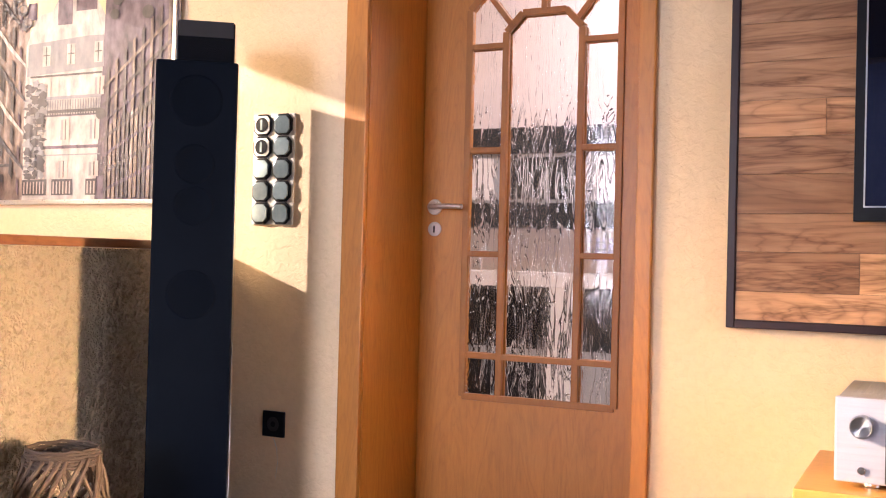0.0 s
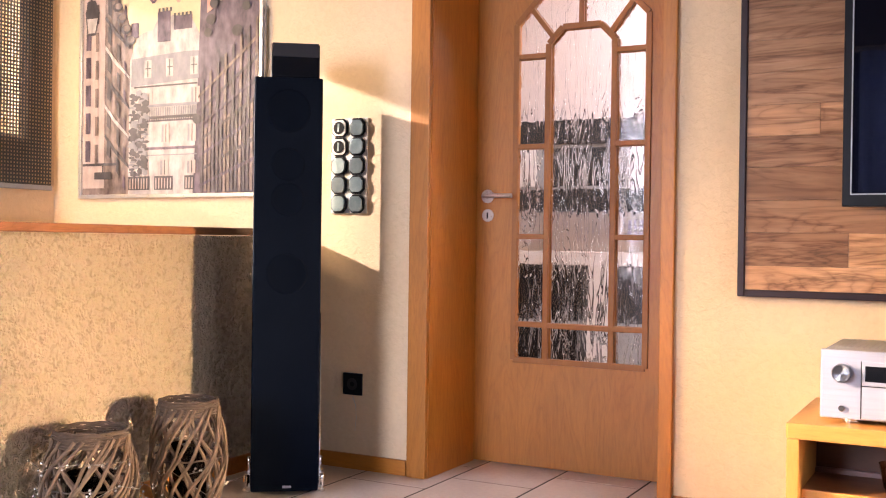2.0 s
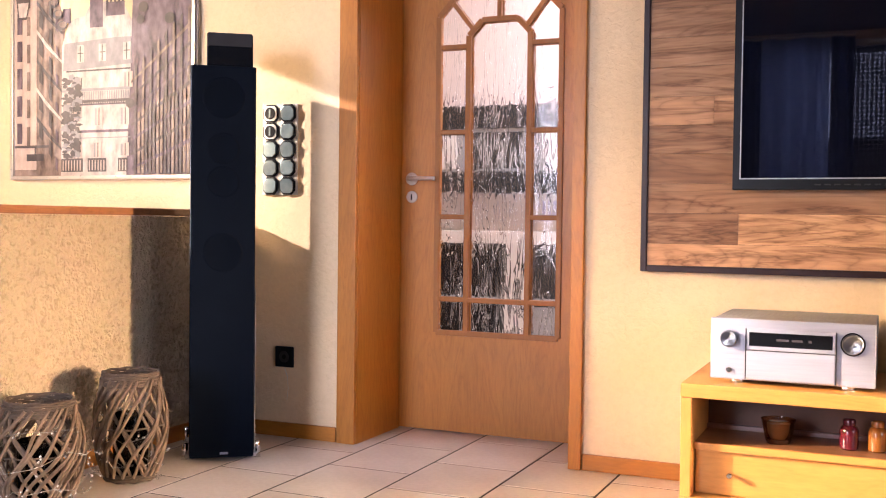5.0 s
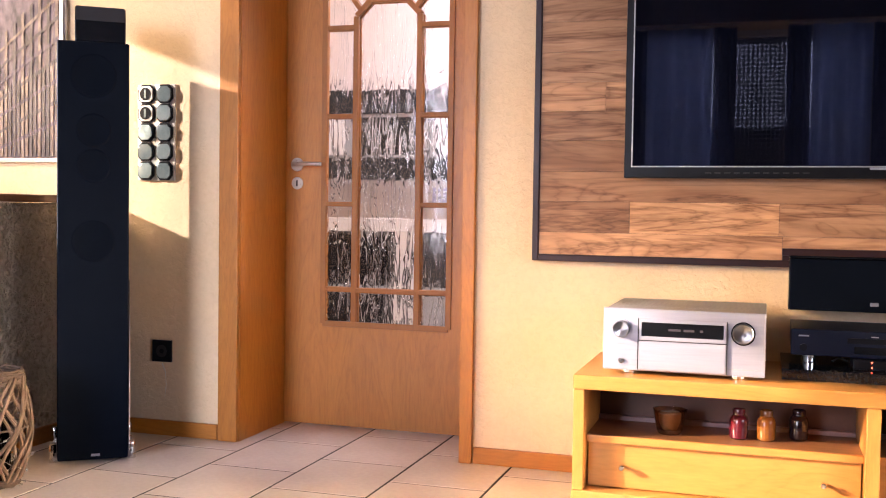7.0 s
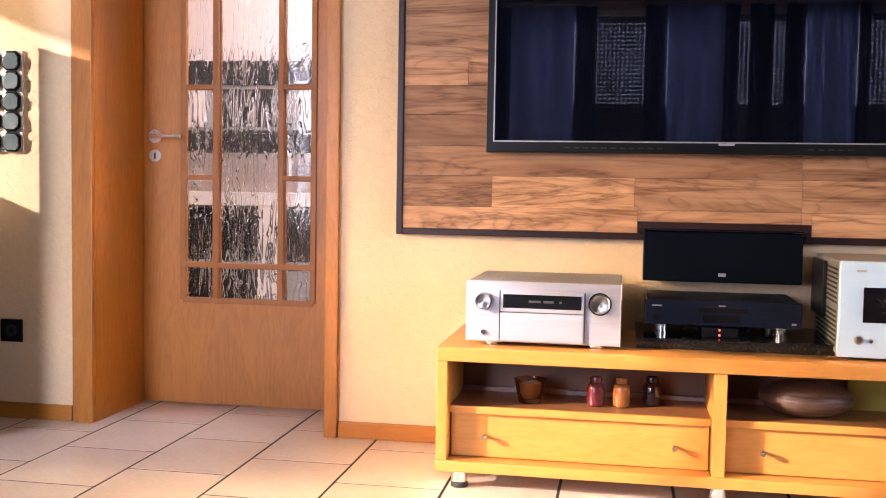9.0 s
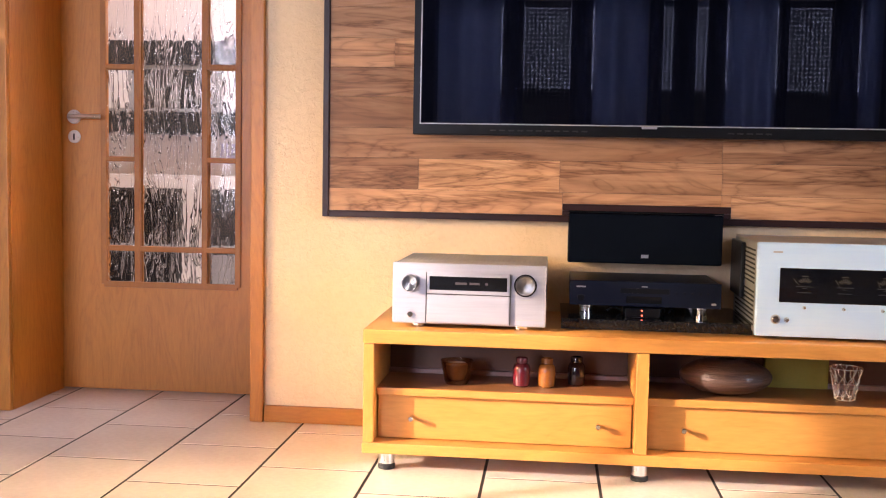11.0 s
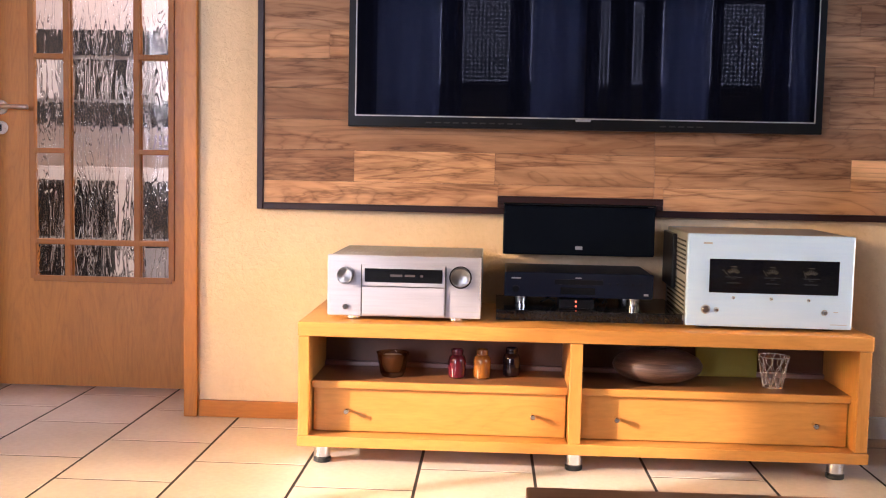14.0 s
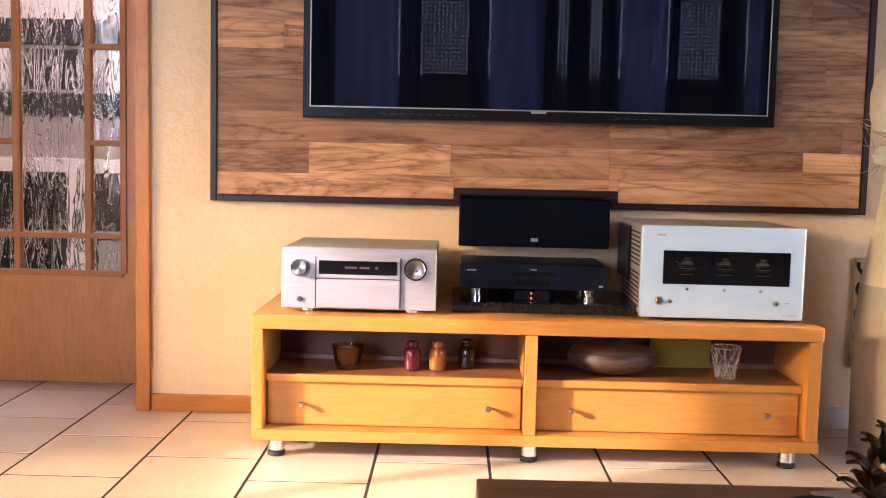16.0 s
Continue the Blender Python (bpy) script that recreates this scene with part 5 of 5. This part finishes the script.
ink("printed_sign", qr(440, 590, 496, 612), 3)
ink("printed_bracket", qr(466, 570, 470, 592), 3)


# ---- willow lanterns ----
def lantern(x, y, h, belly, turn, label):
    g = thing("willow_lantern", label, "lantern", pose(x, y, 0, 0, 0, turn), "willow lanterns by the low wall")
    rad = lambda s: belly * (0.56 + 0.44 * math.sin(math.pi * (0.10 + 0.80 * min(s, 0.94))) ** 0.9)  # noqa: E731
    n = 18
    rng = random.Random(int(turn))
    for way in (1, -1):
        kinds = []
        for twist in (1.2, 1.5, 1.85):
            pts = [((rad(i / 14) + 0.004 * way) * math.cos(way * twist * i / 14 + 0.04 * math.sin(i * 0.9 + twist)), (rad(i / 14) + 0.004 * way) * math.sin(way * twist * i / 14 + 0.04 * math.sin(i * 0.9 + twist)), 0.022 + (h - 0.036) * i / 14) for i in range(15)]
            kinds.append(part("willow_rod", tube(pts, 0.0052 + 0.001 * (twist - 1.2), 6), M_TWIG, g, "", True, Matrix.Rotation(rng.uniform(0, 6), 4, "Z")))
        for k in range(n):
            twin(kinds[k % 3], Matrix.Rotation(2 * math.pi * (k + rng.uniform(-0.28, 0.28)) / n, 4, "Z"))
    hoops = [(0.008 + 0.008 * k, rad(0) * (1.0 + 0.01 * (k % 2)), 0.0046) for k in range(3)] + [(h - 0.034 + 0.0075 * k, rad(0.96) * (1.02 - 0.012 * (k % 3)), 0.0045) for k in range(6)] + [(h * 0.52, rad(0.52) * 0.985, 0.003)]
    for z, r, w in hoops:
        part("willow_hoop", tube([((r + 0.0015 * math.sin(i * 3.7 + z * 900)) * math.cos(2 * math.pi * i / 28), (r + 0.0015 * math.sin(i * 3.7 + z * 900)) * math.sin(2 * math.pi * i / 28), max(z + 0.002 * math.sin(i * 2.1 + z * 300), w + 0.0005)) for i in range(28)], w, 6, True), M_TWIG_DARK, g, "", True)
    part("base", put(rod(rad(0) * 0.95, 0.004, 0.022, 24), Matrix()), M_TWIG_DARK, g)
    part("candle_glass", lathe([(0, 0.0225), (belly * 0.5, 0.0225), (belly * 0.5, h * 0.62), (belly * 0.485, h * 0.62), (belly * 0.485, 0.026), (0, 0.026)], 28), M_LANTERN_GLASS, g, "glass cylinder tinted dark for the lantern's shaded inside", True)
    part("carrying_handle", tube([(rad(0.95) * 1.03 * math.cos(a), 0.03 * math.sin(a) + 0.01, h - 0.02 + 0.012 * math.sin(3 * a) - 0.05 * abs(math.cos(a)) ** 4) for a in [math.pi * (1 + q / 16) for q in range(17)]], 0.006, 6), M_TWIG_DARK, g, "bent willow handle", True)
    return g


l1 = lantern(-2.268, 2.135, 0.305, 0.126, 20, "squat grey willow lantern wound with tiny lights")
l2 = lantern(-2.225, 2.48, 0.345, 0.112, 75, "taller grey willow lantern beside the speaker")


def fairy_lights(x, y, h, r, n, label):
    f = thing("fairy_lights", label, "string lights", pose(x, y, 0))
    rng = random.Random(n)
    pts, a = [], 0.0
    for i in range(46):
        a += 0.42 + rng.uniform(-0.25, 0.25)
        s = i / 45
        pts.append((r * (0.78 + 0.26 * math.sin(math.pi * min(s * 0.9 + 0.1, 1)) + rng.uniform(0, 0.14)) * math.cos(a), r * (0.78 + 0.26 * math.sin(math.pi * min(s * 0.9 + 0.1, 1)) + rng.uniform(0, 0.14)) * math.sin(a), max(0.004, 0.004 + h * 0.75 * s + rng.uniform(-0.02, 0.03))))
    part("wire", tube(pts, 0.0010, 4), M_WIRE, f)
    bead = None
    for p in pts:
        for q in range(2):
            tip = Vector(p) + Vector((rng.uniform(-0.03, 0.03), rng.uniform(-0.03, 0.03), rng.uniform(-0.02, 0.025)))
            tip.z = max(tip.z, 0.004)
            part("twig_wire", tube([p, tip], 0.0006, 4), M_WIRE, f)
            if bead is None:
                bead = part("bead", lathe([(0, -0.0045), (0.003, -0.0024), (0.004, 0.0), (0.003, 0.0024), (0, 0.0045)], 8), M_WIRE, f, at=Matrix.Translation(tip))
            else:
                twin(bead, Matrix.Translation(tip))


fairy_lights(-2.268, 2.135, 0.30, 0.135, 5, "silver wire fairy lights wound round the squat lantern")
fairy_lights(-2.225, 2.48, 0.30, 0.085, 8, "silver wire fairy lights inside the taller lantern")

# ---- sofa arm, coffee table and its ornaments ----
sofa = thing("sofa", "charcoal upholstered sofa with a rounded low arm", "sofa", pose(-1.62, 0.50, 0))
arm = box(-0.62, 0.42, -0.55, 0.30, 0.05, 0.352, 0.0)
bmesh.ops.bevel(arm, geom=[e for e in arm.edges if e.verts[0].co.z > 0.3 or e.verts[1].co.z > 0.3], offset=0.12, segments=8, profile=0.5, affect="EDGES")
part("seat", arm, M_FABRIC, sofa, "", True)
for x in (-0.5, 0.32):
    for y in (-0.45, 0.2):
        part("foot", put(rod(0.02, 0, 0.0495, 16), Matrix.Translation((x, y, 0))), M_CHROME, sofa)

table = thing("coffee_table", "brown oak coffee table with a thick top", "coffee table", pose(0.067, 1.37, 0))
part("tabletop", box(0.0, 0.95, -0.62, 0.0, 0.355, 0.40, 0.004), M_TABLE, table)
for x in (0.06, 0.89):
    for y in (-0.56, -0.06):
        part("leg", box(x - 0.03, x + 0.03, y - 0.03, y + 0.03, 0, 0.3545, 0.003), M_TABLE, table)

pine = thing("artichoke_ornament", "bronze metal artichoke ornament with curling leaves", "ornament", pose(0.605, 1.285, 0.40))
part("core", lathe([(0, 0), (0.022, 0), (0.034, 0.02), (0.034, 0.05), (0.022, 0.078), (0, 0.088)], 20), M_BRONZE, pine, "", True)
petal = bmesh.new()
rowsp = []
for i in range(7):
    s = i / 6
    w = 0.017 * math.sin(math.pi * min(0.22 + 0.78 * s, 0.985)) + 0.0006
    rowsp.append([petal.verts.new((0.026 + 0.040 * s ** 1.3, u * w, 0.046 * math.sin(s * 1.9) - 0.004 * abs(u))) for u in (-1, -0.5, 0, 0.5, 1)])
for a, b in zip(rowsp, rowsp[1:]):
    for k in range(4):
        petal.faces.new((a[k], a[k + 1], b[k + 1], b[k]))
bmesh.ops.solidify(petal, geom=list(petal.faces), thickness=0.0016)
first = None
for tier, (z, cnt, sc, lean) in enumerate(((0.004, 9, 1.0, 14), (0.022, 9, 1.0, 4), (0.042, 8, 0.9, -10), (0.058, 7, 0.78, -24), (0.070, 5, 0.6, -42))):
    for k in range(cnt):
        m = Matrix.Translation((0, 0, z)) @ Matrix.Rotation(2 * math.pi * (k + 0.5 * (tier % 2)) / cnt, 4, "Z") @ Matrix.Rotation(radians(lean), 4, "Y") @ Matrix.Scale(sc, 4)
        if first is None:
            first = part("leaf", petal, M_BRONZE, pine, "", True, m)
        else:
            twin(first, m)
leaflet = thing("leaflet", "white paper leaflet lying on the coffee table", "paper", pose(0.545, 1.335, 0.40, 0, 0, 14))
part("sheet", box(-0.03, 0.025, -0.03, 0.012, 0.0005, 0.0022), M_PAPER, leaflet)
pouch = thing("cloth_pouch", "small dark grey cloth pouch on the coffee table", "pouch", pose(0.50, 1.27, 0.40))
part("pouch_body", put(lathe([(0, 0.001), (0.05, 0.001), (0.058, 0.012), (0.05, 0.026), (0.025, 0.033), (0, 0.034)], 24), Matrix.Diagonal((0.75, 0.5, 0.45, 1))), M_FABRIC, pouch, "", True)

# ---- beside the rack ----
vase = thing("floor_vase", "tall two-tone floor vase, cream neck over taupe body", "vase", pose(1.345, 2.92, 0))
part("vase_body", lathe([(0, 0.0), (0.13, 0.0), (0.142, 0.01), (0.145, 0.25), (0.142, 0.42), (0.135, 0.505), (0, 0.505)], 44), M_TAUPE, vase, "taupe ceramic lower body", True)
part("vase_neck", lathe([(0.1345, 0.5055), (0.122, 0.57), (0.100, 0.70), (0.088, 0.80), (0.086, 0.83), (0.078, 0.83), (0.09, 0.70), (0.11, 0.56), (0.12, 0.506)], 44), M_CREAM, vase, "cream ceramic neck", True)
arr = thing("dried_arrangement", "dried straw and pale pod standing in the floor vase", "dried flowers", pose(1.33, 2.92, 0.70))
rng = random.Random(4)
tagged(part("straw", tube([(0, 0, 0), (0, 0, 0.2)], 0.01, 6), M_STRAW, arr))
for k in range(44):
    a, b = rng.uniform(0, 6.28), rng.uniform(0.05, 0.17)
    z = rng.uniform(0.16, 0.26)
    pts = [(0.02 * math.cos(a), 0.02 * math.sin(a), 0.05), (0.5 * b * math.cos(a), 0.5 * b * math.sin(a), z), (b * math.cos(a + 0.5), b * math.sin(a + 0.5), z + rng.uniform(-0.05, 0.06)), ((b + 0.02) * math.cos(a + 1.1), (b + 0.02) * math.sin(a + 1.1), z + rng.uniform(-0.08, 0.06))]
    part("straw", tube(pts, 0.0016, 4, taper=0.4), M_STRAW, arr)
part("pod", put(lathe([(0, 0), (0.02, 0.004), (0.036, 0.05), (0.042, 0.11), (0.036, 0.165), (0.02, 0.19), (0, 0.196)], 28), Matrix.Translation((-0.105, -0.02, 0.235)) @ Matrix.Rotation(radians(6), 4, "Y")), M_CREAM, arr, "pale elongated pod", True)
part("pod", put(lathe([(0, 0), (0.02, 0.004), (0.028, 0.03), (0.018, 0.055), (0, 0.06)], 24), Matrix.Translation((-0.095, -0.02, 0.145))), M_CREAM, arr, "pale round pod", True)
deco = thing("wall_vent", "flat beige wall panel with black zigzag edging", "wall panel", pose(1.315, YW, 0.20))
part("plate", box(0.0, 0.30, -0.02, -0.001, 0, 0.352, 0.003), M_BEIGE, deco)
zz = []
for i in range(18):
    zz.append((0.008 + (0.016 if (i // 2) % 2 else 0.0), 0.012 + 0.328 * i / 17))
for a, b in zip(zz, zz[1:]):
    part("zigzag_bar", strip(a, b, 0.011, 0.004, -0.0203, 0), M_BLACK, deco)
skirt = setting("trim_skirting", box(1.06, 3.3, YW - 0.030, YW - 0.0145, 0, 0.07, 0.003), M_WHITE, "white skirting duct along the wall", "trim")
cable = thing("power_cable", "thin dark cable behind the amplifier", "cable", pose(1.02, 3.10, RT))
part("cord", tube([(0, 0, 0.003), (0.02, 0.02, 0.03), (0.035, 0.03, 0.07), (0.03, 0.05, 0.10)], 0.003, 6), M_RUBBER, cable)

# ---- floor tiles, running bond ----
TWX, TLY, JOINT = 0.3165, 0.380, 0.0085
tile_mesh = mesh_of("tile", put(box(-(TWX - JOINT) / 2, (TWX - JOINT) / 2, -(TLY - JOINT) / 2, (TLY - JOINT) / 2, -0.01, 0.0, 0.0012), Matrix()), M_TILE)
rest = bmesh.new()
col0 = -1.122
made = 0
for c in range(-9, 15):
    xa = col0 + c * TWX
    if xa + TWX < XL or xa > XR:
        continue
    shift = 2.562 if c % 2 == 0 else 2.752
    for r in range(-15, 4):
        ya = shift + r * TLY
        if ya > YW - 0.002:
            if xa + TWX < -1.84 or xa > -0.97 or ya > YW + 0.44:
                continue
        near = -2.6 < xa < 1.6 and ya > 0.2
        ym, yc = min(ya + TLY, YW + 0.45), ya
        if near and made < 300 and ym - yc > TLY - 1e-4:
            t = new("tile", tile_mesh)
            t.parent = floor
            t.location = (xa + TWX / 2, ya + TLY / 2, 0.0)
            made += 1
        else:
            add_box(rest, xa + JOINT / 2, xa + TWX - JOINT / 2, yc + JOINT / 2, ym - JOINT / 2, -0.01, 0.0)
far_tiles = part("tile", rest, M_TILE, floor)
tagged(far_tiles, kind="stuff")
